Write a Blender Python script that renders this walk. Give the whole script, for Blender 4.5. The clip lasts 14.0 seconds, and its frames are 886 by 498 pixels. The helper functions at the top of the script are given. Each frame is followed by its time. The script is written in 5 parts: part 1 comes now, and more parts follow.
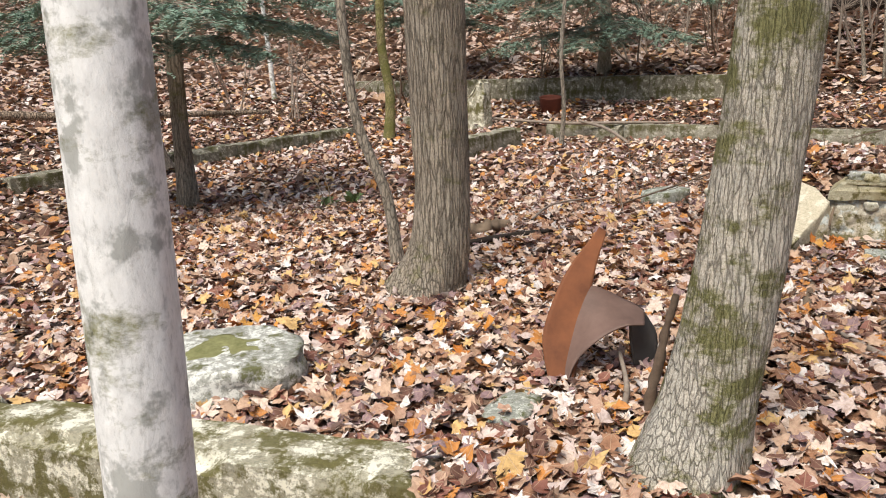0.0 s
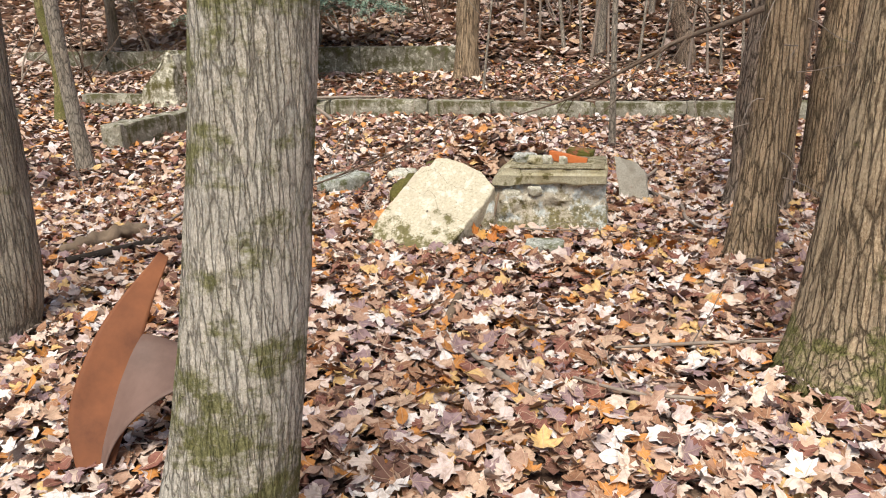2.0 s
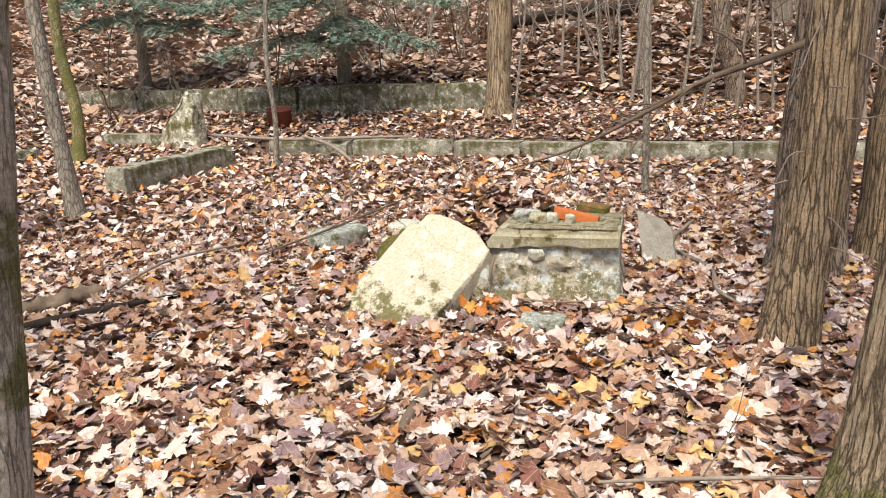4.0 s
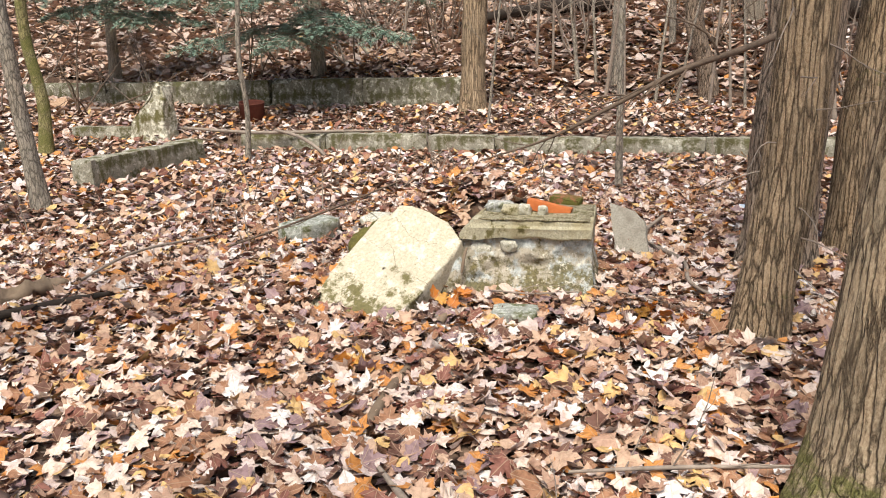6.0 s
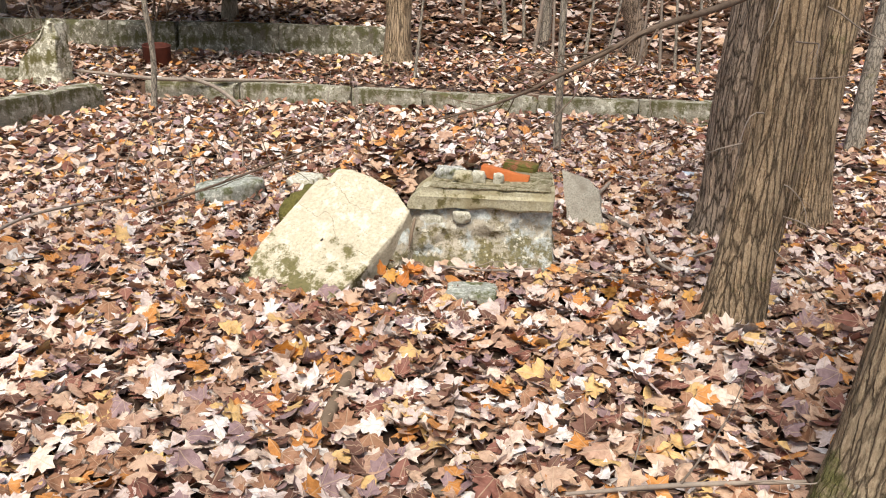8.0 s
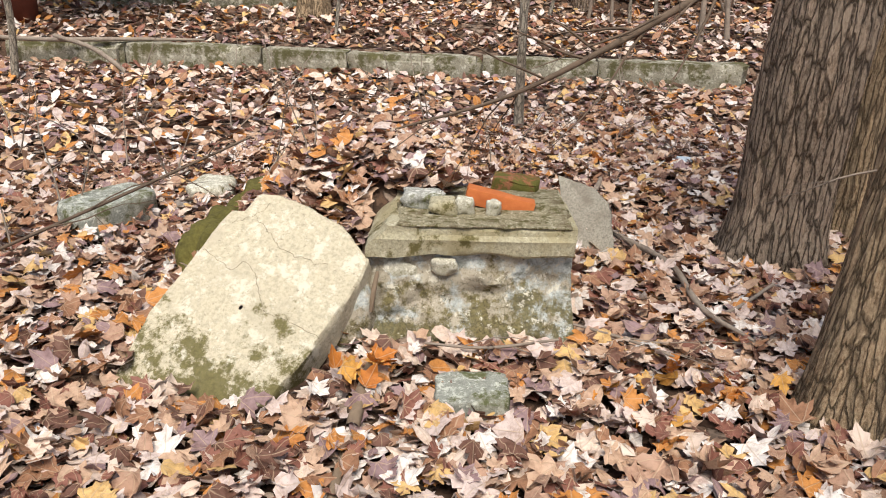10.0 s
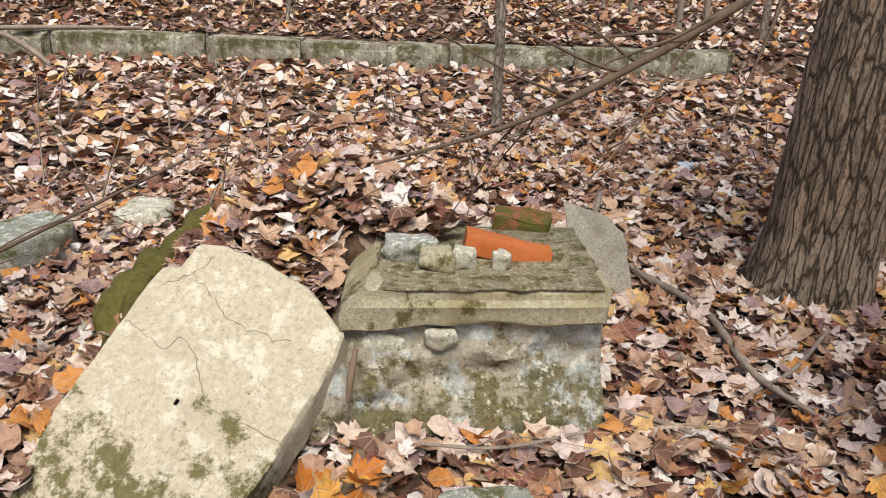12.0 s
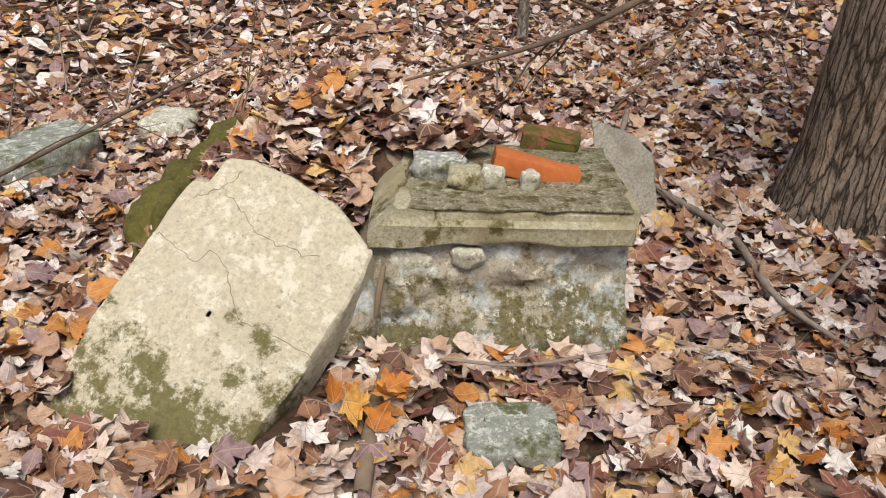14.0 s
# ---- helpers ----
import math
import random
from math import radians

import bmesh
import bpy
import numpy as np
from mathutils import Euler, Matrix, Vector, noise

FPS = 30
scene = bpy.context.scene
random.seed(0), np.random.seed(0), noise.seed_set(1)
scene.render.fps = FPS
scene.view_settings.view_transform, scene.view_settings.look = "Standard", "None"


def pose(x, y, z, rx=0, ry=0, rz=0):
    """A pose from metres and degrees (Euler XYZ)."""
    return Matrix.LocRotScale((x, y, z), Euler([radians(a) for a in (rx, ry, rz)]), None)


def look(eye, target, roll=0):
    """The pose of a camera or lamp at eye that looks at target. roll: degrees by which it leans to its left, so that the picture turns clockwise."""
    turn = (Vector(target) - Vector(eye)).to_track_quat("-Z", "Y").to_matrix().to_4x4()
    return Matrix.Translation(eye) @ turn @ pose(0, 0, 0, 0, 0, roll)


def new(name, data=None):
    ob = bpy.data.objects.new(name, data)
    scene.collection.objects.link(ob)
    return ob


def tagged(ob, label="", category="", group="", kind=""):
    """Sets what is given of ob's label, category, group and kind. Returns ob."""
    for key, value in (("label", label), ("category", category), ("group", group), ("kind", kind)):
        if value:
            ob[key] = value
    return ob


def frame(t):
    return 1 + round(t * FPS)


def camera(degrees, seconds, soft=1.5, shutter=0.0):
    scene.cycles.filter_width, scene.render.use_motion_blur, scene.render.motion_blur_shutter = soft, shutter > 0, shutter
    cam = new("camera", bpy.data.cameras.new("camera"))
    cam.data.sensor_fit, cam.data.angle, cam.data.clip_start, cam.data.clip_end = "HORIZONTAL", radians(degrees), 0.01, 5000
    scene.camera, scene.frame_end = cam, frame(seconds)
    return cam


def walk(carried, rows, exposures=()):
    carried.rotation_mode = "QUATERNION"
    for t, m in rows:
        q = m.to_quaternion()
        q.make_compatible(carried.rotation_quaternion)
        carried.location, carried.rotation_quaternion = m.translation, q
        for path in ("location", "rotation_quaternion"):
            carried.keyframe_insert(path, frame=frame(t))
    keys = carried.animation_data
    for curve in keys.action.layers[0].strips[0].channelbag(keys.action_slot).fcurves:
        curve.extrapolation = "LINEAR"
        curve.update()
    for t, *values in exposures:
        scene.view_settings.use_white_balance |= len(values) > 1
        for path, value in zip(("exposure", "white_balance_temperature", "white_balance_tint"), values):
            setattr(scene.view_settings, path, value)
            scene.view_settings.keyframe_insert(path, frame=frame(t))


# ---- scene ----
cam = camera(58.3, 14.0, 1.05)
PATH = [
    (0, (0.104, -0.033, 1.287), (0.215, 1.902, 0.793), -2.4),
    (0.3, (0.202, 0.069, 1.254), (0.366, 1.998, 0.753), -2.2),
    (0.5, (0.276, 0.166, 1.266), (0.487, 2.088, 0.753), -1.9),
    (0.8, (0.387, 0.307, 1.266), (0.748, 2.204, 0.744), -1.1),
    (1, (0.468, 0.352, 1.266), (0.888, 2.233, 0.73), -1.1),
    (1.1, (0.544, 0.374, 1.262), (0.988, 2.248, 0.72), -1.5),
    (1.3, (0.647, 0.441, 1.235), (1.13, 2.299, 0.675), -2.1),
    (1.4, (0.714, 0.485, 1.233), (1.251, 2.329, 0.678), -1.4),
    (1.5, (0.774, 0.517, 1.225), (1.345, 2.35, 0.665), -1.2),
    (2, (0.989, 0.624, 1.244), (1.659, 2.416, 0.662), -1.5),
    (2.5, (1.182, 0.836, 1.218), (1.815, 2.636, 0.617), -2.3),
    (3, (1.335, 1.043, 1.235), (1.934, 2.851, 0.624), -2.6),
    (3.5, (1.462, 1.113, 1.241), (2.028, 2.928, 0.619), -2.6),
    (4, (1.563, 1.128, 1.245), (2.11, 2.986, 0.745), -2.1),
    (4.2, (1.577, 1.127, 1.244), (2.116, 2.995, 0.779), -2.2),
    (6.5, (1.59, 1.185, 1.199), (2.205, 3.011, 0.663), -1.3),
    (7, (1.487, 1.299, 1.201), (2.109, 3.112, 0.627), -1.1),
    (7.5, (1.481, 1.393, 1.193), (2.263, 3.133, 0.593), 1.3),
    (7.7, (1.503, 1.463, 1.183), (2.3, 3.194, 0.575), 1.2),
    (9.8, (1.833, 2.621, 1.186), (2.781, 4.222, 0.453), 1.8),
    (10, (1.883, 2.756, 1.189), (2.86, 4.334, 0.445), 1.5),
    (10.5, (2.051, 3.065, 1.174), (3.088, 4.6, 0.42), 1.9),
    (11, (2.136, 3.272, 1.178), (3.18, 4.797, 0.415), 1.7),
    (11.5, (2.132, 3.33, 1.18), (3.199, 4.844, 0.423), 1.6),
    (12, (2.117, 3.331, 1.177), (3.179, 4.832, 0.39), 1.8),
    (12.5, (2.109, 3.336, 1.18), (3.155, 4.822, 0.345), 2.0),
    (13, (2.103, 3.348, 1.194), (3.12, 4.792, 0.256), 2.5),
    (13.5, (2.102, 3.348, 1.197), (3.095, 4.792, 0.234), 2.4),
    (14, (2.093, 3.353, 1.194), (3.073, 4.79, 0.207), 2.5),
]
walk(cam, [(t, look(eye, target, roll)) for t, eye, target, roll in PATH],
     exposures=((0.0, 0.12), (2.0, 0.26), (3.0, 0.28), (4.0, 0.42), (7.5, 0.40), (10.0, 0.20), (12.0, 0.03), (14.0, -0.05)))

# ---------------------------------------------------------------- light
world = bpy.data.worlds.new("world")
scene.world = world
world.use_nodes = True
wn, wl = world.node_tree.nodes, world.node_tree.links
sky = wn.new("ShaderNodeTexSky")
sky.sky_type, sky.sun_disc = "NISHITA", False
sky.sun_elevation, sky.sun_rotation = radians(60), radians(211)
sky.air_density, sky.dust_density, sky.ozone_density = 1.0, 3.0, 1.0
wl.new(sky.outputs[0], wn["Background"].inputs[0])
wn["Background"].inputs[1].default_value = 0.11
sun = new("sun", bpy.data.lights.new("sun", "SUN"))
sun.data.energy, sun.data.angle, sun.data.color = 4.0, radians(30), (1.0, 0.97, 0.88)
sun.matrix_world = look((-2.15, -3.6, 7.2), (0, 0, 0))

# ---------------------------------------------------------------- small tools
RS = np.random.RandomState(7)


def lattice(ix, iy, iz):
    n = (ix * 374761393 + iy * 668265263 + iz * 2147483647 + 1013904223) & 0xFFFFFFFF
    n = ((n ^ (n >> 13)) * 1274126177) & 0xFFFFFFFF
    return ((n ^ (n >> 16)) & 0xFFFF) / 65535.0


def vnoise(p):
    """Smooth value noise, 0 to 1, at an array of points."""
    p = np.asarray(p, float)
    i = np.floor(p).astype(np.int64)
    g = p - i
    g = g * g * (3 - 2 * g)
    out = 0
    for a in (0, 1):
        for b in (0, 1):
            for c in (0, 1):
                w = (g[..., 0] if a else 1 - g[..., 0]) * (g[..., 1] if b else 1 - g[..., 1]) * (g[..., 2] if c else 1 - g[..., 2])
                out = out + w * lattice(i[..., 0] + a, i[..., 1] + b, i[..., 2] + c)
    return out


def fbm(p, octaves=3):
    p, s, a, t = np.asarray(p, float), 0.0, 1.0, 0.0
    for _ in range(octaves):
        s, t = s + a * vnoise(p), t + a
        p, a = p * 2.03 + 17.3, a * 0.5
    return s / t


def smooth(a, b, x):
    k = np.clip((x - a) / (b - a), 0, 1)
    return k * k * (3 - 2 * k)


def mesh_of(name, verts, faces, material, shade=True):
    """A mesh from arrays; faces all have one number of corners."""
    verts, faces = np.asarray(verts, np.float32), np.asarray(faces, np.int32)
    me = bpy.data.meshes.new(name)
    n, k = faces.shape
    me.vertices.add(len(verts))
    me.vertices.foreach_set("co", verts.ravel())
    me.loops.add(n * k)
    me.loops.foreach_set("vertex_index", faces.ravel())
    me.polygons.add(n)
    me.polygons.foreach_set("loop_start", np.arange(0, n * k, k, dtype=np.int32))
    me.polygons.foreach_set("use_smooth", np.full(n, shade))
    me.update(calc_edges=True)
    me.materials.append(material)
    return me


def put(name, me, parent=None, label="", m=None):
    ob = new(name, me)
    if m is not None:
        ob.matrix_basis = m
    if parent is not None:
        ob.parent = parent
    return tagged(ob, label)


def thing(name, at, label, category, group="", kind=""):
    ob = new(name)
    ob.empty_display_size = 0.1
    ob.location = at
    return tagged(ob, label, category, group, kind)


def grid_faces(nu, nv, closed=False):
    """Quads of a grid of nu rows and nv columns, closed along the columns or not."""
    i = np.arange(nu - 1)[:, None]
    j = np.arange(nv if closed else nv - 1)[None, :]
    k = (j + 1) % nv
    return np.stack([i * nv + j, i * nv + k, (i + 1) * nv + k, (i + 1) * nv + j], -1).reshape(-1, 4)


def along(points, n):
    """n points along a smooth line through points (rows of any width)."""
    p = np.asarray(points, float)
    d = np.r_[0, np.cumsum(np.linalg.norm(np.diff(p[:, :3], axis=0), axis=1))]
    s = np.linspace(0, d[-1], n)
    if len(p) == 2:
        return np.stack([np.interp(s, d, p[:, c]) for c in range(p.shape[1])], 1)
    tang = np.gradient(p, d, axis=0)
    i = np.clip(np.searchsorted(d, s, side="right") - 1, 0, len(p) - 2)
    h = (d[i + 1] - d[i])[:, None]
    q = ((s - d[i])[:, None]) / h
    return ((2 * q ** 3 - 3 * q ** 2 + 1) * p[i] + (q ** 3 - 2 * q ** 2 + q) * h * tang[i]
            + (-2 * q ** 3 + 3 * q ** 2) * p[i + 1] + (q ** 3 - q ** 2) * h * tang[i + 1])


def tube_arrays(points, n, seg):
    """Vertices and quads of a round tapering tube; rows of points are x, y, z, r."""
    p = along(points, n)
    t = np.gradient(p[:, :3], axis=0)
    t /= np.linalg.norm(t, axis=1)[:, None] + 1e-9
    ref = np.array((0.0, 0.0, 1.0)) if abs(t[:, 2]).mean() < 0.7 else np.array((1.0, 0.0, 0.0))
    a = np.cross(t, ref)
    a /= np.linalg.norm(a, axis=1)[:, None] + 1e-9
    b = np.cross(t, a)
    th = np.linspace(0, 2 * math.pi, seg, endpoint=False)
    v = p[:, None, :3] + p[:, None, 3:4] * (np.cos(th)[None, :, None] * a[:, None] + np.sin(th)[None, :, None] * b[:, None])
    return v.reshape(-1, 3), grid_faces(n, seg, True), p


def join(parts):
    vs, fs, k = [], [], 0
    for v, f in parts:
        vs.append(v)
        fs.append(f + k)
        k += len(v)
    return np.concatenate(vs), np.concatenate(fs)


# ---------------------------------------------------------------- materials
def material(name, rough=0.8):
    m = bpy.data.materials.new(name)
    m.use_nodes = True
    n, l = m.node_tree.nodes, m.node_tree.links
    b = n["Principled BSDF"]
    b.inputs["Roughness"].default_value = rough
    b.inputs["Specular IOR Level"].default_value = 0.25
    return m, n, l, b


def coords(n, l, scale, source="Object"):
    tc, mp = n.new("ShaderNodeTexCoord"), n.new("ShaderNodeMapping")
    mp.inputs["Scale"].default_value = scale
    l.new(tc.outputs[source], mp.inputs[0])
    return mp.outputs[0]


def tex(n, l, co, scale, detail=4, rough=0.6, kind="ShaderNodeTexNoise"):
    t = n.new(kind)
    t.inputs["Scale"].default_value = scale
    if kind == "ShaderNodeTexNoise":
        t.inputs["Detail"].default_value, t.inputs["Roughness"].default_value = detail, rough
    l.new(co, t.inputs["Vector"])
    return t


def ramp(n, l, fac, stops, constant=False):
    r = n.new("ShaderNodeValToRGB")
    if constant:
        r.color_ramp.interpolation = "CONSTANT"
    e = r.color_ramp.elements
    while len(e) < len(stops):
        e.new(0.5)
    for k, (pos, c) in zip(e, stops):
        k.position = pos
        k.color = (*c, 1) if len(c) == 3 else c
    l.new(fac, r.inputs[0])
    return r.outputs[0]


def mix(n, l, fac, a, b, kind="MIX"):
    x = n.new("ShaderNodeMix")
    x.data_type, x.blend_type = "RGBA", kind
    for sock, v in ((x.inputs["Factor"], fac), (x.inputs["A"], a), (x.inputs["B"], b)):
        if hasattr(v, "is_output"):
            l.new(v, sock)
        else:
            sock.default_value = v if isinstance(v, float) else (*v, 1)
    return x.outputs["Result"]


def bump(n, l, b, height, strength, distance):
    k = n.new("ShaderNodeBump")
    k.inputs["Strength"].default_value, k.inputs["Distance"].default_value = strength, distance
    l.new(height, k.inputs["Height"])
    l.new(k.outputs[0], b.inputs["Normal"])


def grey(a, b):
    return [(a, (0, 0, 0)), (b, (1, 1, 1))]


def bark_material(name, dark, mid, light, plate=26, stretch=0.2, moss=0.0, moss_at=0.6, relief=0.012, patch=None, furrow=0.8, gap=0.16, foot=0.0):
    """Bark: long ridges parted by furrows, scaly plates, fine grain, moss in uneven bands."""
    m, n, l, b = material(name, 0.9)
    co, flat = coords(n, l, (1, 1, stretch)), coords(n, l, (1, 1, 1))
    warp = tex(n, l, coords(n, l, (1, 1, 0.3)), plate * 0.55, 5, 0.7)
    off, moved = n.new("ShaderNodeVectorMath"), n.new("ShaderNodeVectorMath")
    off.operation, moved.operation = "MULTIPLY_ADD", "ADD"
    k = 1.2 / plate
    off.inputs[1].default_value, off.inputs[2].default_value = (k, k, k * stretch), (-k / 2, -k / 2, -k * stretch / 2)
    l.new(warp.outputs["Color"], off.inputs[0])
    l.new(co, moved.inputs[0])
    l.new(off.outputs[0], moved.inputs[1])
    cell, ridge = n.new("ShaderNodeTexVoronoi"), n.new("ShaderNodeTexVoronoi")
    ridge.feature = "DISTANCE_TO_EDGE"
    for v in (cell, ridge):
        v.inputs["Scale"].default_value = plate
        l.new(moved.outputs[0], v.inputs["Vector"])
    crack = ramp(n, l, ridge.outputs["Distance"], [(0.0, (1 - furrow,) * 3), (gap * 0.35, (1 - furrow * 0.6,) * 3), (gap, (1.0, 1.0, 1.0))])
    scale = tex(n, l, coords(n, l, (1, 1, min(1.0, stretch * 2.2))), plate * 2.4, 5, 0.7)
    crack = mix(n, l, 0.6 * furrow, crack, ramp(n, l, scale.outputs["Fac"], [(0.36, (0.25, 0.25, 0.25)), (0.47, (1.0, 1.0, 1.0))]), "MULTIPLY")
    grain = tex(n, l, coords(n, l, (1, 1, 0.45)), plate * 4.0, 6, 0.75)
    broad = tex(n, l, flat, 3.5, 4)
    col = ramp(n, l, grain.outputs["Fac"], [(0.32, dark), (0.47, mid), (0.63, light)])
    tone = ramp(n, l, cell.outputs["Color"], [(0.1, (0.62, 0.62, 0.62)), (0.9, (1.12, 1.08, 1.04))])
    col = mix(n, l, furrow, col, tone, "MULTIPLY")
    col = mix(n, l, ramp(n, l, broad.outputs["Fac"], [(0.35, (0.0, 0.0, 0.0)), (0.7, (0.5, 0.5, 0.5))]), col, light)
    if patch:
        spots = tex(n, l, flat, 17, 5, 0.6)
        col = mix(n, l, ramp(n, l, spots.outputs["Fac"], [(0.53, (0, 0, 0)), (0.59, (0.8, 0.8, 0.8))]), col, patch)
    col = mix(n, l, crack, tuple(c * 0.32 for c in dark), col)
    if moss:
        g = tex(n, l, coords(n, l, (1, 1, 1.7)), 4.0, 8, 0.75)
        src = g.outputs["Fac"]
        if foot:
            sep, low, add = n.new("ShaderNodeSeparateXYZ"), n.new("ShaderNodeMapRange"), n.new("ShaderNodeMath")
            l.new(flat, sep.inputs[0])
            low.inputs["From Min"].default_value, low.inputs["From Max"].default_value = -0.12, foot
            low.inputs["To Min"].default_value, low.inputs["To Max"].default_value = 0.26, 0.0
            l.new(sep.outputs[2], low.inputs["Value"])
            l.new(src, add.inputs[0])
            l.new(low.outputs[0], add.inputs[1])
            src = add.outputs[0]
        fac = ramp(n, l, src, [(moss_at, (0, 0, 0)), (moss_at + 0.09, (moss, moss, moss))])
        green = ramp(n, l, grain.outputs["Fac"], [(0.35, (0.06, 0.06, 0.016)), (0.62, (0.22, 0.21, 0.065))])
        col = mix(n, l, fac, col, green)
    l.new(col, b.inputs["Base Color"])
    add = n.new("ShaderNodeMath")
    add.operation = "MULTIPLY_ADD"
    add.inputs[1].default_value = 0.4
    l.new(grain.outputs["Fac"], add.inputs[0])
    l.new(crack, add.inputs[2])
    bump(n, l, b, add.outputs[0], 0.9, relief)
    return m


def concrete_material(name, base, pale, stain, moss, moss_cut=0.55, pale_cut=0.5, scale=1.0, relief=0.006, lichen=None, crack=False, low=None, mottle=0.5):
    """Weathered cement: broad tints, pale crusts, dark stains, moss; low: moss gathers below this height of the object."""
    m, n, l, b = material(name, 0.92)
    co = coords(n, l, (scale, scale, scale))
    broad, fine, spots = tex(n, l, co, 2.6, 8, 0.68), tex(n, l, co, 55, 8, 0.8), tex(n, l, co, 12, 10, 0.78)
    pits = tex(n, l, co, 75, 3, 0.5)
    col = ramp(n, l, fine.outputs["Fac"], [(0.36, tuple(c * mottle for c in base)), (0.56, base)])
    col = mix(n, l, ramp(n, l, spots.outputs["Fac"], grey(pale_cut, pale_cut + 0.05)), col, pale)
    col = mix(n, l, ramp(n, l, broad.outputs["Fac"], [(0.5, (0, 0, 0)), (0.60, (0.75, 0.75, 0.75))]), col, stain)
    col = mix(n, l, ramp(n, l, pits.outputs["Fac"], [(0.66, (0, 0, 0)), (0.70, (1.2 - mottle,) * 3)]), col, tuple(c * 0.4 for c in stain))
    if lichen:
        li = tex(n, l, co, 5.2, 6, 0.65)
        col = mix(n, l, ramp(n, l, li.outputs["Fac"], [(0.55, (0, 0, 0)), (0.66, (0.8, 0.8, 0.8))]), col, lichen)
    mo = tex(n, l, co, 5.0, 10, 0.78)
    src = mo.outputs["Fac"]
    if low is not None:
        sep, rng = n.new("ShaderNodeSeparateXYZ"), n.new("ShaderNodeMapRange")
        l.new(co, sep.inputs[0])
        rng.inputs["From Min"].default_value, rng.inputs["From Max"].default_value = low[0] * scale, low[1] * scale
        rng.inputs["To Min"].default_value, rng.inputs["To Max"].default_value = 0.15, -0.17
        l.new(sep.outputs[low[2]], rng.inputs["Value"])
        add = n.new("ShaderNodeMath")
        l.new(src, add.inputs[0])
        l.new(rng.outputs[0], add.inputs[1])
        src = add.outputs[0]
    green = ramp(n, l, fine.outputs["Fac"], [(0.3, tuple(c * 0.5 for c in moss)), (0.7, moss)])
    col = mix(n, l, ramp(n, l, src, [(moss_cut, (0, 0, 0)), (moss_cut + 0.06, (0.92, 0.92, 0.92))]), col, green)
    height = mix(n, l, 0.4, fine.outputs["Color"], spots.outputs["Color"])
    if crack:
        w = tex(n, l, co, 2.4, 3, 0.55)
        wave = n.new("ShaderNodeMath")
        wave.operation = "SUBTRACT"
        wave.inputs[1].default_value = 0.5
        l.new(w.outputs["Fac"], wave.inputs[0])
        ab = n.new("ShaderNodeMath")
        ab.operation = "ABSOLUTE"
        l.new(wave.outputs[0], ab.inputs[0])
        line = ramp(n, l, ab.outputs[0], grey(0.0, 0.004))
        gate = tex(n, l, co, 2.2, 1)
        keep = mix(n, l, ramp(n, l, gate.outputs["Fac"], grey(0.52, 0.54)), (1.0, 1.0, 1.0), line)
        col = mix(n, l, keep, (0.08, 0.065, 0.045), col)
        height = mix(n, l, 1.0, height, keep, "MULTIPLY")
    l.new(col, b.inputs["Base Color"])
    bump(n, l, b, height, 1.0, relief)
    return m


def rubble_material(name):
    """Broken mortar: lumps of stone, pale crusts, blue-grey lichen, olive moss thick below."""
    m, n, l, b = material(name, 0.93)
    co = coords(n, l, (1, 1, 1))
    fine, spots, wide = tex(n, l, co, 85, 6, 0.75), tex(n, l, co, 30, 8, 0.75), tex(n, l, co, 6.5, 6, 0.7)
    lump = n.new("ShaderNodeTexVoronoi")
    lump.inputs["Scale"].default_value = 17
    l.new(co, lump.inputs["Vector"])
    col = ramp(n, l, lump.outputs["Color"], [(0.1, (0.30, 0.255, 0.19)), (0.5, (0.44, 0.385, 0.295)), (0.9, (0.52, 0.45, 0.35))])
    col = mix(n, l, ramp(n, l, fine.outputs["Fac"], [(0.36, (0.8, 0.8, 0.8)), (0.47, (0, 0, 0))]), col, (0.13, 0.105, 0.065))
    col = mix(n, l, ramp(n, l, wide.outputs["Fac"], [(0.47, (0, 0, 0)), (0.54, (0.75, 0.75, 0.75))]), col, ramp(n, l, spots.outputs["Fac"], [(0.42, (0.27, 0.30, 0.29)), (0.55, (0.60, 0.65, 0.65))]))
    sep, rise = n.new("ShaderNodeSeparateXYZ"), n.new("ShaderNodeMapRange")
    l.new(co, sep.inputs[0])
    rise.inputs["From Min"].default_value, rise.inputs["From Max"].default_value = 0.02, 0.36
    rise.inputs["To Min"].default_value, rise.inputs["To Max"].default_value = 0.17, -0.12
    l.new(sep.outputs[2], rise.inputs["Value"])
    mossy, add = tex(n, l, co, 9, 9, 0.78), n.new("ShaderNodeMath")
    l.new(mossy.outputs["Fac"], add.inputs[0])
    l.new(rise.outputs[0], add.inputs[1])
    green = ramp(n, l, fine.outputs["Fac"], [(0.35, (0.055, 0.042, 0.014)), (0.62, (0.20, 0.165, 0.06))])
    col = mix(n, l, ramp(n, l, add.outputs[0], [(0.46, (0, 0, 0)), (0.54, (0.9, 0.9, 0.9))]), col, green)
    col = mix(n, l, ramp(n, l, spots.outputs["Fac"], [(0.575, (0, 0, 0)), (0.61, (0.9, 0.9, 0.9))]), col, (0.70, 0.65, 0.53))
    l.new(col, b.inputs["Base Color"])
    bump(n, l, b, mix(n, l, 0.5, fine.outputs["Color"], spots.outputs["Color"]), 1.0, 0.014)
    return m


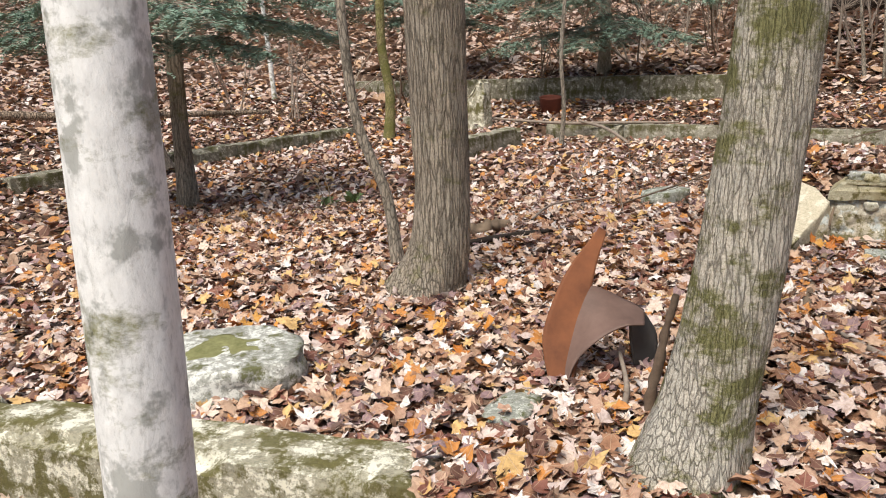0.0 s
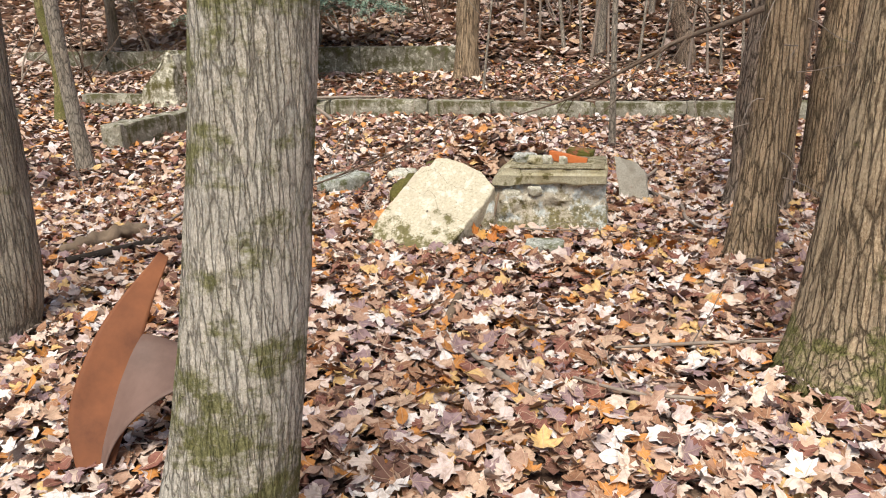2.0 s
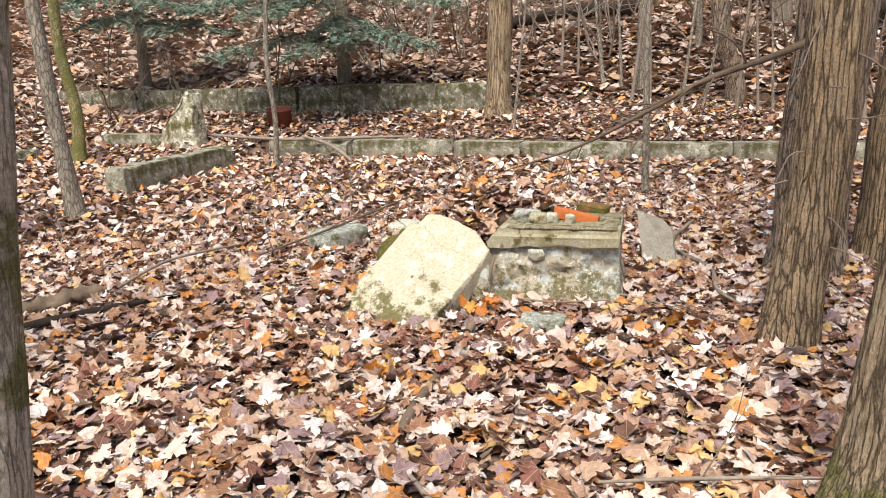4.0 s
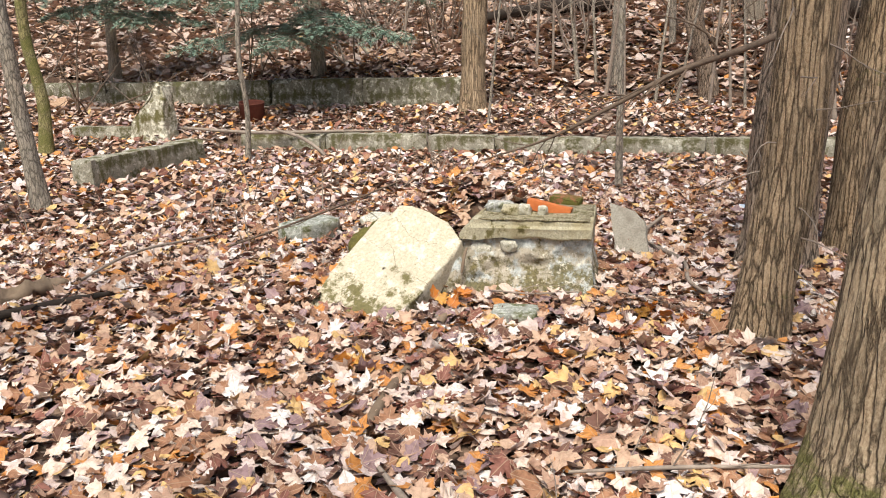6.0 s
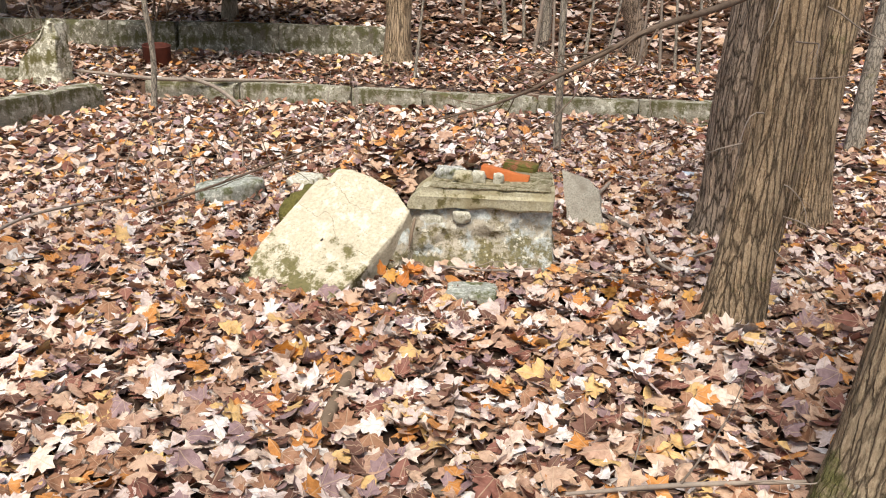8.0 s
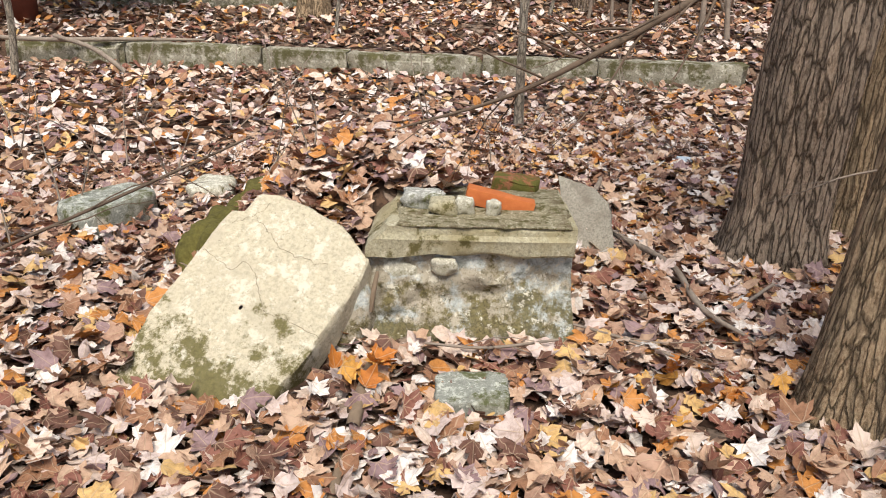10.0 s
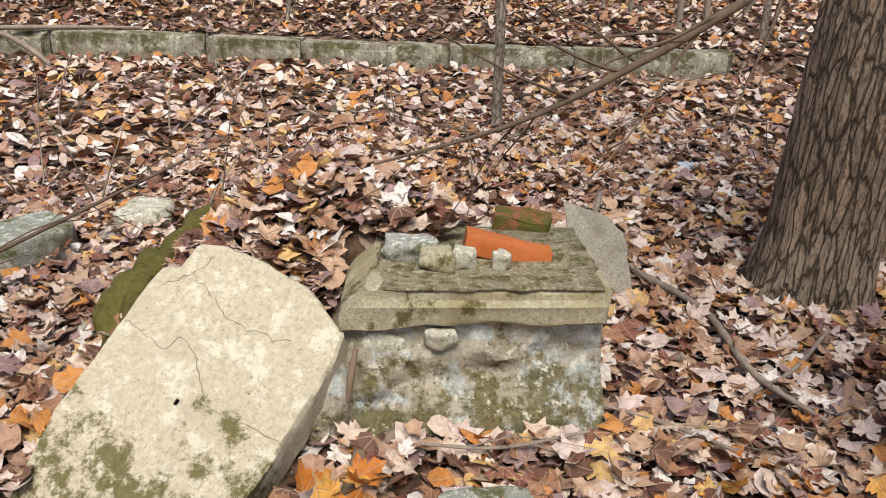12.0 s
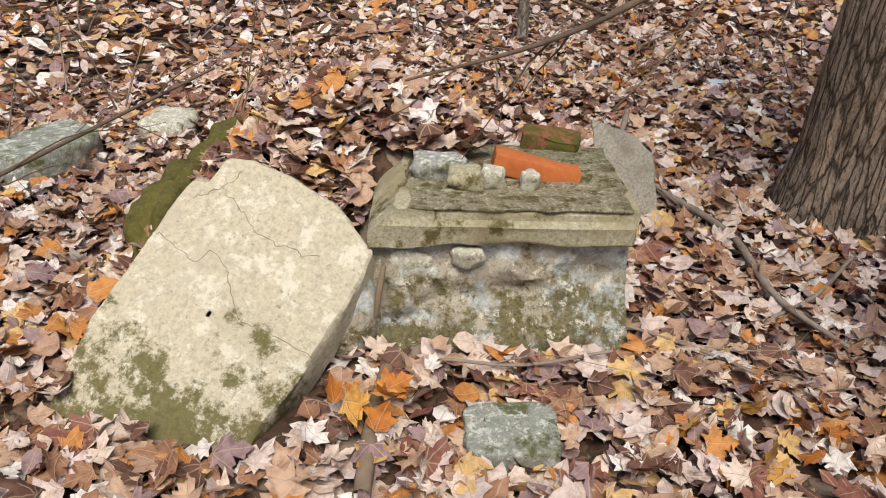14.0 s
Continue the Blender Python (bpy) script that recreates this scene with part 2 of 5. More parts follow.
def plain_material(name, dark, light, scale=20, rough=0.85, relief=0.003, stretch=(1, 1, 1)):
    m, n, l, b = material(name, rough)
    co = coords(n, l, stretch)
    t, big = tex(n, l, co, scale, 6, 0.68), tex(n, l, co, scale * 0.2, 3)
    f = mix(n, l, 0.45, t.outputs["Color"], big.outputs["Color"])
    l.new(ramp(n, l, f, [(0.32, dark), (0.66, light)]), b.inputs["Base Color"])
    bump(n, l, b, t.outputs["Fac"], 0.7, relief)
    return m


LEAF_TINTS = [(0.0, (0.72, 0.57, 0.47)), (0.13, (0.54, 0.36, 0.25)), (0.26, (0.34, 0.175, 0.10)), (0.36, (0.66, 0.53, 0.48)),
              (0.48, (0.17, 0.085, 0.06)), (0.56, (0.46, 0.285, 0.20)), (0.66, (0.31, 0.205, 0.205)), (0.74, (0.55, 0.235, 0.065)),
              (0.80, (0.80, 0.73, 0.68)), (0.88, (0.66, 0.43, 0.18)), (0.93, (0.25, 0.105, 0.075))]


def leaf_material(name, source, tints=LEAF_TINTS, map_name="leaf_plan"):
    """Dry leaf: one tint a leaf, blotched, with paler ribs spreading from the stalk."""
    m, n, l, b = material(name, 0.58)
    pick = n.new("ShaderNodeNewGeometry" if source == "Random Per Island" else "ShaderNodeObjectInfo")
    col = ramp(n, l, pick.outputs[source], tints, True)
    co = coords(n, l, (1, 1, 1))
    t, spots = tex(n, l, co, 38, 6, 0.68), tex(n, l, co, 260, 2)
    col = mix(n, l, 0.8, col, ramp(n, l, t.outputs["Fac"], [(0.32, (0.48, 0.40, 0.35)), (0.56, (1.0, 1.0, 1.0))]), "MULTIPLY")
    col = mix(n, l, ramp(n, l, spots.outputs["Fac"], [(0.70, (0, 0, 0)), (0.76, (0.6, 0.6, 0.6))]), col, (0.09, 0.05, 0.035))
    plan, sep = n.new("ShaderNodeUVMap"), n.new("ShaderNodeSeparateXYZ")
    plan.uv_map = map_name
    l.new(plan.outputs[0], sep.inputs[0])

    def math_node(op, a, c):
        k = n.new("ShaderNodeMath")
        k.operation = op
        for i, v in enumerate((a, c)):
            if isinstance(v, (int, float)):
                k.inputs[i].default_value = v
            elif v is not None:
                l.new(v, k.inputs[i])
        return k.outputs[0]

    x = math_node("ABSOLUTE", sep.outputs[0], None)
    lobe = math_node("ABSOLUTE", math_node("SUBTRACT", x, math_node("MULTIPLY", sep.outputs[1], 1.05)), None)
    low = math_node("ABSOLUTE", math_node("SUBTRACT", sep.outputs[1], math_node("MULTIPLY", x, 0.12)), None)
    rib = math_node("MINIMUM", math_node("MINIMUM", x, math_node("MULTIPLY", lobe, 0.75)), low)
    line = ramp(n, l, rib, [(0.006, (1.0, 1.0, 1.0)), (0.022, (0.0, 0.0, 0.0))])
    pale = mix(n, l, 0.5, col, (0.55, 0.40, 0.27))
    col = mix(n, l, line, col, pale)
    l.new(col, b.inputs["Base Color"])
    bump(n, l, b, mix(n, l, line, t.outputs["Color"], (0.75, 0.75, 0.75)), 0.7, 0.007)
    return m


def litter_material(name):
    """Matted lower layer of old leaves, each darkened towards its edge."""
    m, n, l, b = material(name, 0.95)
    co = coords(n, l, (1, 1, 1))
    warp = tex(n, l, co, 9, 4, 0.7)
    moved = n.new("ShaderNodeMix")
    moved.data_type, moved.blend_type = "RGBA", "LINEAR_LIGHT"
    moved.inputs["Factor"].default_value = 0.06
    l.new(co, moved.inputs["A"])
    l.new(warp.outputs["Color"], moved.inputs["B"])
    cell, edge = n.new("ShaderNodeTexVoronoi"), n.new("ShaderNodeTexVoronoi")
    edge.feature = "DISTANCE_TO_EDGE"
    for v in (cell, edge):
        v.inputs["Scale"].default_value = 15
        l.new(moved.outputs["Result"], v.inputs["Vector"])
    col = ramp(n, l, cell.outputs["Color"], [(0.2, (0.07, 0.04, 0.026)), (0.4, (0.20, 0.13, 0.09)), (0.55, (0.10, 0.058, 0.037)), (0.7, (0.26, 0.19, 0.145))], True)
    col = mix(n, l, ramp(n, l, edge.outputs["Distance"], [(0.0, (0.75, 0.75, 0.75)), (0.13, (0.0, 0.0, 0.0))]), col, (0.03, 0.018, 0.012))
    l.new(col, b.inputs["Base Color"])
    bump(n, l, b, edge.outputs["Distance"], 0.9, 0.012)
    return m


M_LEAF = leaf_material("fallen_leaves", "Random Per Island")
M_LEAF_HILL = leaf_material("hillside_leaves", "Random Per Island", [(0.0, (0.55, 0.42, 0.35)), (0.25, (0.42, 0.28, 0.21)), (0.45, (0.63, 0.51, 0.44)), (0.65, (0.35, 0.23, 0.18)), (0.8, (0.52, 0.34, 0.22))])
M_LEAF_ONE = leaf_material("fallen_leaf", "Random")
M_ORANGE = leaf_material("orange_leaf", "Random Per Island", [(0.0, (0.62, 0.25, 0.045)), (0.4, (0.50, 0.17, 0.03)), (0.7, (0.66, 0.34, 0.08))])
M_SOIL = litter_material("matted_leaf_mould")
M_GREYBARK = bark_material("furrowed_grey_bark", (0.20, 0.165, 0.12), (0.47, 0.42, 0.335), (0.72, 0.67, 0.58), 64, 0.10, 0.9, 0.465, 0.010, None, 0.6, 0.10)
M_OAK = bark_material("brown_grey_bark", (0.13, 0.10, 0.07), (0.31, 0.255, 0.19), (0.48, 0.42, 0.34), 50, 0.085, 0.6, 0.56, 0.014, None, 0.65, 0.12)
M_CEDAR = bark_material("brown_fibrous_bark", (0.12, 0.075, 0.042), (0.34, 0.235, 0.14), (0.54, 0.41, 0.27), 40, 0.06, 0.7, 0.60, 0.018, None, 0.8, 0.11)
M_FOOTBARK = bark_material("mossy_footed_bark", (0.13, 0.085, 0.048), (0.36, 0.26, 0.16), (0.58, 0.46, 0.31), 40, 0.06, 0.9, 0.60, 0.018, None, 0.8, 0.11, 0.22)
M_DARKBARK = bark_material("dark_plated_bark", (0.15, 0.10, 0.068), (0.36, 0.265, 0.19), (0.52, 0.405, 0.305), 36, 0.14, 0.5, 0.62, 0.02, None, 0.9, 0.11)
M_BEECH = bark_material("pale_smooth_bark", (0.52, 0.51, 0.48), (0.78, 0.77, 0.74), (0.86, 0.85, 0.82), 24, 0.8, 0.85, 0.54, 0.003, (0.33, 0.33, 0.30), 0.10)
M_THIN = bark_material("thin_grey_bark", (0.16, 0.13, 0.10), (0.32, 0.27, 0.21), (0.46, 0.41, 0.34), 45, 0.25, 0.4, 0.6, 0.004)
M_MOSSY = bark_material("mossy_bark", (0.14, 0.11, 0.05), (0.29, 0.25, 0.11), (0.40, 0.36, 0.18), 45, 0.25, 0.9, 0.44, 0.004)
M_TWIG = plain_material("dead_twig", (0.14, 0.105, 0.08), (0.38, 0.31, 0.25), 40)
M_BRANCH = plain_material("brown_branch_bark", (0.07, 0.05, 0.035), (0.20, 0.14, 0.10), 40)
M_WOOD = plain_material("rotting_wood", (0.09, 0.06, 0.04), (0.30, 0.22, 0.15), 18, 0.9, 0.006, (1, 1, 0.3))
M_DARKWOOD = plain_material("black_charred_wood", (0.012, 0.009, 0.007), (0.06, 0.045, 0.035), 14, 0.95, 0.01)
M_CRACK = plain_material("crack_shadow", (0.05, 0.038, 0.022), (0.24, 0.19, 0.12), 40, 0.95, 0.001)
M_WALL = concrete_material("mossy_wall_concrete", (0.33, 0.30, 0.23), (0.52, 0.49, 0.40), (0.15, 0.125, 0.08), (0.12, 0.11, 0.04), 0.50, 0.53, 1.0, 0.01)
M_DARKWALL = concrete_material("dark_wall_concrete", (0.22, 0.20, 0.15), (0.50, 0.47, 0.38), (0.085, 0.07, 0.05), (0.10, 0.095, 0.035), 0.50, 0.52, 1.0, 0.01)
M_FRONTWALL = concrete_material("lichen_wall_concrete", (0.42, 0.385, 0.28), (0.78, 0.74, 0.60), (0.16, 0.13, 0.075), (0.15, 0.13, 0.035), 0.49, 0.495, 1.0, 0.012)
M_SLAB = concrete_material("cream_slab_concrete", (0.60, 0.525, 0.38), (0.69, 0.63, 0.50), (0.50, 0.435, 0.32), (0.17, 0.145, 0.045), 0.525, 0.525, 1.0, 0.008, None, False, (-0.05, 0.60, 1), 0.64)
M_CAP = concrete_material("olive_cap_concrete", (0.48, 0.43, 0.295), (0.62, 0.565, 0.425), (0.31, 0.26, 0.145), (0.14, 0.115, 0.035), 0.54, 0.57, 2.0, 0.006)
M_PEDESTAL = rubble_material("pedestal_rubble_mortar")
M_ROCK = concrete_material("lichen_rock", (0.42, 0.41, 0.36), (0.72, 0.71, 0.65), (0.22, 0.215, 0.18), (0.16, 0.16, 0.06), 0.54, 0.48, 2.0, 0.008)
M_GREENROCK = concrete_material("grey_green_rock", (0.34, 0.345, 0.295), (0.58, 0.585, 0.51), (0.20, 0.19, 0.13), (0.13, 0.14, 0.05), 0.53, 0.51, 2.5, 0.006)
M_SLATE = concrete_material("grey_slate", (0.42, 0.38, 0.31), (0.54, 0.49, 0.41), (0.22, 0.19, 0.15), (0.17, 0.15, 0.08), 0.62, 0.6, 2.0, 0.003)
M_PEBBLE = concrete_material("pale_mortar_lump", (0.55, 0.51, 0.40), (0.74, 0.71, 0.60), (0.35, 0.32, 0.24), (0.20, 0.18, 0.07), 0.56, 0.5, 4.0, 0.004)
M_BRICK = plain_material("orange_brick", (0.40, 0.10, 0.028), (0.60, 0.19, 0.06), 45, 0.88, 0.002)
M_OLDBRICK = concrete_material("mossy_old_brick", (0.34, 0.14, 0.07), (0.42, 0.24, 0.14), (0.16, 0.08, 0.045), (0.15, 0.15, 0.03), 0.45, 0.6, 4.0, 0.008)
M_LIGHTMOSS = plain_material("pale_moss", (0.10, 0.10, 0.035), (0.30, 0.29, 0.13), 40, 0.95, 0.01)
M_DIRT = concrete_material("mossy_dirt", (0.38, 0.33, 0.21), (0.56, 0.50, 0.37), (0.15, 0.11, 0.06), (0.14, 0.12, 0.035), 0.515, 0.53, 5.0, 0.012)
M_MOSS = plain_material("moss", (0.045, 0.04, 0.012), (0.19, 0.165, 0.045), 70, 0.95, 0.012)
M_RUST = plain_material("rusty_steel", (0.10, 0.038, 0.02), (0.30, 0.11, 0.045), 9, 0.75, 0.002)
M_RUSTGREY = plain_material("grey_rusted_steel", (0.075, 0.045, 0.034), (0.20, 0.125, 0.10), 7, 0.6, 0.001)
M_SHADEDSTEEL = plain_material("shaded_steel", (0.02, 0.019, 0.018), (0.075, 0.07, 0.066), 9, 0.5, 0.001)
M_BUCKET = plain_material("dark_red_rust", (0.07, 0.022, 0.015), (0.17, 0.05, 0.032), 14, 0.8, 0.002)
M_NEEDLE = plain_material("hemlock_needles", (0.11, 0.17, 0.12), (0.30, 0.40, 0.31), 6, 0.7, 0.0)
M_FERN = plain_material("evergreen_leaf", (0.05, 0.08, 0.03), (0.13, 0.18, 0.07), 12, 0.6, 0.0)
M_BLUE = plain_material("pale_blue_plastic", (0.40, 0.47, 0.54), (0.58, 0.64, 0.70), 14, 0.4, 0.001)

# ---------------------------------------------------------------- the ground
# The walls of the ruin run along u and v: u down the terrace, v up the hill.
def from_uv(u, v):
    return 0.81 * u + 0.585 * v, -0.585 * u + 0.81 * v


def to_uv(x, y):
    return 0.8113 * x - 0.5860 * y, 0.5860 * x + 0.8113 * y


def height(x, y):
    x, y = np.asarray(x, float), np.asarray(y, float)
    u, v = to_uv(x, y)
    z = -0.09 + 0.0 * x
    # the terrace behind the middle wall, stepping up at the wall
    step = smooth(10.8, 10.98, v) * 0.19 + smooth(10.9, 12.3, v) * 0.19
    slope = smooth(8.8, 12.4, v) * 0.38
    k = smooth(-5.4, -4.9, u)
    z = z + k * step + (1 - k) * slope
    # behind the back wall, and the hillside
    wall = smooth(-10.2, -9.9, u) * (1 - smooth(-2.5, -2.0, u))
    z = z + wall * smooth(12.55, 12.8, v) * 0.34 + (1 - wall) * smooth(12.2, 15.5, v) * 0.42
    rise = np.clip(v - 12.9, 0, 60)
    z = z + 0.30 * rise + 0.05 * np.clip(v - 15, 0, 50)
    # the bank beyond the left wall
    far = np.clip(-8.25 - u, 0, 40)
    z = z + smooth(-8.05, -8.3, u) * 0.12 * (1 - smooth(9.0, 12.5, v)) + 0.15 * far
    # lower ground on the near side of the front wall
    near = (y + 0.423 * x - 2.25)
    z = z - smooth(0.1, -0.12, near) * smooth(0.75, 0.2, x) * 0.22
    # the heap of rubble and leaves behind the pedestal
    a, b = x - 3.16, y - 5.36
    p, q = 0.853 * a - 0.523 * b, 0.523 * a + 0.853 * b
    z = z + 0.52 * np.exp(-np.abs(p / 0.52) ** 2.4 - np.abs(q / 0.40) ** 2.4)
    # unevenness
    r = np.stack([x, y, 0 * x], -1)
    z = z + 0.07 * (fbm(r * 0.9, 2) - 0.5) + 0.03 * (vnoise(r * 4.0) - 0.5) + smooth(13, 20, v) * (fbm(r * 0.35, 3) - 0.5) * 0.9
    return z


def spread(core_a, core_b, step, outer_a, outer_b, growth=1.12):
    mid = list(np.arange(core_a, core_b, step))
    s, hi, lo = step, [], []
    x = mid[-1]
    while x < outer_b:
        s *= growth
        x += s
        hi.append(x)
    s, x = step, mid[0]
    while x > outer_a:
        s *= growth
        x -= s
        lo.append(x)
    return np.array(lo[::-1] + mid + hi)


GU, GV = spread(-12, 8, 0.09, -160, 160), spread(-2, 17, 0.09, -120, 180)
uu, vv = np.meshgrid(GU, GV, indexing="ij")
gx, gy = from_uv(uu, vv)
ground = put("ground", mesh_of("ground", np.stack([gx, gy, height(gx, gy)], -1).reshape(-1, 3),
                               grid_faces(len(GU), len(GV))[:, ::-1], M_SOIL))
tagged(ground, "woodland floor of dark leaf mould under fallen leaves", "ground", kind="structure")
if ground.data.polygons[0].normal.z < 0:
    ground.data.flip_normals()


def gz(x, y):
    return float(height(np.array([x]), np.array([y]))[0])

# ---------------------------------------------------------------- concrete and stone
def block_mesh(name, lx, ly, lz, mat, step=0.06, rough=0.012, chip=0.03, seed=0.0):
    """A cast block from the origin's corner: sides divided, edges chipped, faces uneven."""
    n = [max(1, int(round(d / step))) for d in (lx, ly, lz)]
    axes = [np.linspace(0, d, k + 1) for d, k in zip((lx, ly, lz), n)]
    parts = []
    for ax in range(3):
        o = [a for a in range(3) if a != ax]
        a, b = np.meshgrid(axes[o[0]], axes[o[1]], indexing="ij")
        for side, val in ((0, 0.0), (1, (lx, ly, lz)[ax])):
            p = np.zeros(a.shape + (3,))
            p[..., o[0]], p[..., o[1]], p[..., ax] = a, b, val
            f = grid_faces(*a.shape)
            flip = (side == 1) != (ax == 1)
            parts.append((p.reshape(-1, 3), f if flip else f[:, ::-1]))
    v, f = join(parts)
    key = np.round(v * 1e4).astype(np.int64)
    _, first, back = np.unique(key, axis=0, return_index=True, return_inverse=True)
    v, f = v[first], back.reshape(-1)[f]
    size = np.array((lx, ly, lz))
    edge = np.minimum(v, size - v)
    close = np.sort(edge, axis=1)[:, 1]
    out = (v - size / 2) / (size / 2)
    q = v + seed
    off = np.stack([fbm(q * 7 + 5 * k, 3) - 0.5 for k in range(3)], 1) * 2 * rough
    bite = smooth(0.52, 0.75, fbm(q * 5.5 + 40, 2)) * np.exp(-close / 0.03) * chip
    v = v + off - np.sign(out) * (np.abs(out) > 0.98) * (bite + np.exp(-close / 0.006) * 0.0018)[:, None]
    me = mesh_of(name, v, f, mat)
    me.set_sharp_from_angle(angle=radians(38))
    return me


def rock_mesh(name, sx, sy, sz, mat, seed, n=24, rough=0.22, square=2.6, flat=1.0):
    """A stone: a rounded box made uneven; its base lies at z = 0 less a fifth."""
    th = np.linspace(0, 2 * math.pi, 2 * n, endpoint=False)
    ph = np.linspace(0.02, math.pi - 0.02, n)
    p, t = np.meshgrid(ph, th, indexing="ij")
    d = np.stack([np.sin(p) * np.cos(t), np.sin(p) * np.sin(t), np.cos(p)], -1)
    r = (np.abs(d) ** square).sum(-1) ** (-1 / square)
    r = r * (1 + rough * 2 * (fbm(d * 1.6 + seed, 4) - 0.5))
    v = d * r[..., None] * np.array((sx, sy, sz)) / 2
    v[..., 2] = np.minimum(v[..., 2], sz * 0.5 * flat + 0.02 * sz * (fbm(d * 6 + seed, 2) - 0.5))
    return mesh_of(name, v.reshape(-1, 3), grid_faces(n, 2 * n, True)[:, ::-1], mat)


def wall_run(name, label, start, end, depth, z0, z1, cuts, mat, footing=None):
    """A wall cast in lengths, its front face on the line from start to end."""
    (x0, y0), (x1, y1) = start, end
    length, yaw = math.hypot(x1 - x0, y1 - y0), math.degrees(math.atan2(y1 - y0, x1 - x0))
    w = thing(name, (x0, y0, 0), label, "wall", kind="structure")
    w.rotation_euler = (0, 0, radians(yaw))
    edges = [0.0, *cuts, length]
    for i, (a, b) in enumerate(zip(edges, edges[1:])):
        top = z1 + 0.012 * math.sin(5.1 * i + x0)
        me = block_mesh("concrete_length", b - a - 0.006, depth, top - z0, mat, 0.06, 0.010, 0.05, 3.7 * i + x0)
        put("concrete_length", me, w, m=pose(a, 0.006 * math.sin(3 * i), z0))
    if footing:
        put("footing", block_mesh("footing", length, footing[0], footing[1] - z0, mat, 0.08, 0.012, 0.04, 9.1 + x0), w, m=pose(0, -footing[0] + 0.004, z0))
    return w


A, B = from_uv(-4.85, 10.73), from_uv(2.1, 10.73)
wall_run("wall_middle", "long low concrete terrace wall, cracked and mossy", A, B, 0.24, -0.42, 0.125, (1.15, 2.5, 3.3, 4.55, 5.6), M_WALL, (0.13, -0.085))
A, B = from_uv(-9.9, 12.5), from_uv(-2.35, 12.5)
wall_run("wall_back", "dark weathered concrete retaining wall below the hillside", A, B, 0.26, -0.05, 0.70, (1.6, 3.5, 4.5, 6.0), M_DARKWALL)
A, B = from_uv(-8.15, 4.6), from_uv(-7.75, 9.9)
wall_run("wall_side", "low concrete foundation wall half buried in leaves", A, B, 0.26, -0.45, 0.12, (1.3, 3.0, 4.2), M_DARKWALL)
A, B = from_uv(-4.85, 8.06), from_uv(-4.85, 9.95)
wall_run("wall_stub", "short broken concrete wall end among leaves", A, B, 0.24, -0.4, 0.17, (0.9,), M_WALL)
A, B = from_uv(-7.2, 10.4), from_uv(-6.2, 10.4)
wall_run("wall_step", "broken low concrete wall remnant", A, B, 0.22, -0.3, 0.23, (), M_WALL)
wall_run("wall_front", "mossy concrete foundation wall with pale lichen", (-3.2, 3.42), (0.66, 1.874), 0.26, -0.75, 0.0, (1.4, 2.6), M_FRONTWALL)

px, py = from_uv(-6.2, 10.35)
me = block_mesh("broken_pillar", 0.52, 0.30, 0.95, M_FRONTWALL, 0.05, 0.02, 0.05, 2.0)
co = np.empty(len(me.vertices) * 3, np.float32)
me.vertices.foreach_get("co", co)
co = co.reshape(-1, 3)
edge = 0.40 * smooth(0.35, 0.92, co[:, 2]) + 0.05 * (fbm(co * 12, 2) - 0.5)
co[:, 0] = np.where(co[:, 0] < edge, edge + 0.08 * co[:, 0], co[:, 0])
me.vertices.foreach_set("co", co.ravel())
pillar = put("broken_pillar", me, m=pose(px, py, -0.16, 0, 0, -35.8))
tagged(pillar, "jagged broken concrete wall end standing upright", "wall ruin")

# the pedestal with its cap, and the slab that leans on it
YAW = -31.5
ped = thing("pedestal", (2.885, 4.845, -0.16), "broken concrete pedestal of mossy rubble with a cast cap", "pedestal")
ped.rotation_euler = (0, 0, radians(YAW))
me = block_mesh("rubble_base", 0.665, 0.44, 0.40, M_PEDESTAL, 0.013, 0.016, 0.03, 4.0)
co = np.empty(len(me.vertices) * 3, np.float32)
me.vertices.foreach_get("co", co)
co = co.reshape(-1, 3)
co[:, 1] -= (0.045 * smooth(0.26, 0.0, co[:, 2]) + 0.09 * (fbm(co * 13, 4) - 0.5) * smooth(0.4, 0.3, co[:, 2])) * (co[:, 1] < 0.2)
co[:, 1] += np.where(co[:, 1] < 0.2, 0.065 * smooth(0.08, 0.36, co[:, 2]), 0)
co[:, 0] += np.where(co[:, 0] > 0.5, 0.03 * smooth(0.3, 0.05, co[:, 2]), 0)
me.vertices.foreach_set("co", co.ravel())
me.set_sharp_from_angle(angle=radians(38))
put("rubble_base", me, ped)
toe = rock_mesh("rubble_toe", 0.22, 0.24, 0.50, M_PEDESTAL, 2.7, 40, 0.32, 3.2)
toe.transform(Matrix.Translation((0, 0, 0.16)))
put("rubble_toe", toe, ped, "crumbled mortar toe of the pedestal", pose(-0.04, 0.075, -0.07, 0, -10, 0))
me = block_mesh("cap", 0.675, 0.45, 0.100, M_CAP, 0.014, 0.002, 0.008, 8.0)
co = np.empty(len(me.vertices) * 3, np.float32)
me.vertices.foreach_get("co", co)
co = co.reshape(-1, 3)
front = co[:, 1] < 0.05
co[:, 1] += np.where(front, 0.010 * smooth(0.056, 0.062, co[:, 2]) - 0.010, 0)
co[:, 1] += np.where(front & (co[:, 2] < 0.12), 0.006 * (vnoise(co * np.array((3, 1, 90))) - 0.5), 0)
co[:, 2] += np.where(co[:, 2] < 0.03, 0.035 * (fbm(co * np.array((10, 2, 0.1)) + 3, 3) - 0.5), 0)
co[:, 0] += np.where(co[:, 0] < 0.12, 0.08 * smooth(0.02, 0.10, co[:, 2]) * (0.4 + fbm(co * 14, 3)), 0)
me.vertices.foreach_set("co", co.ravel())
me.set_sharp_from_angle(angle=radians(30))
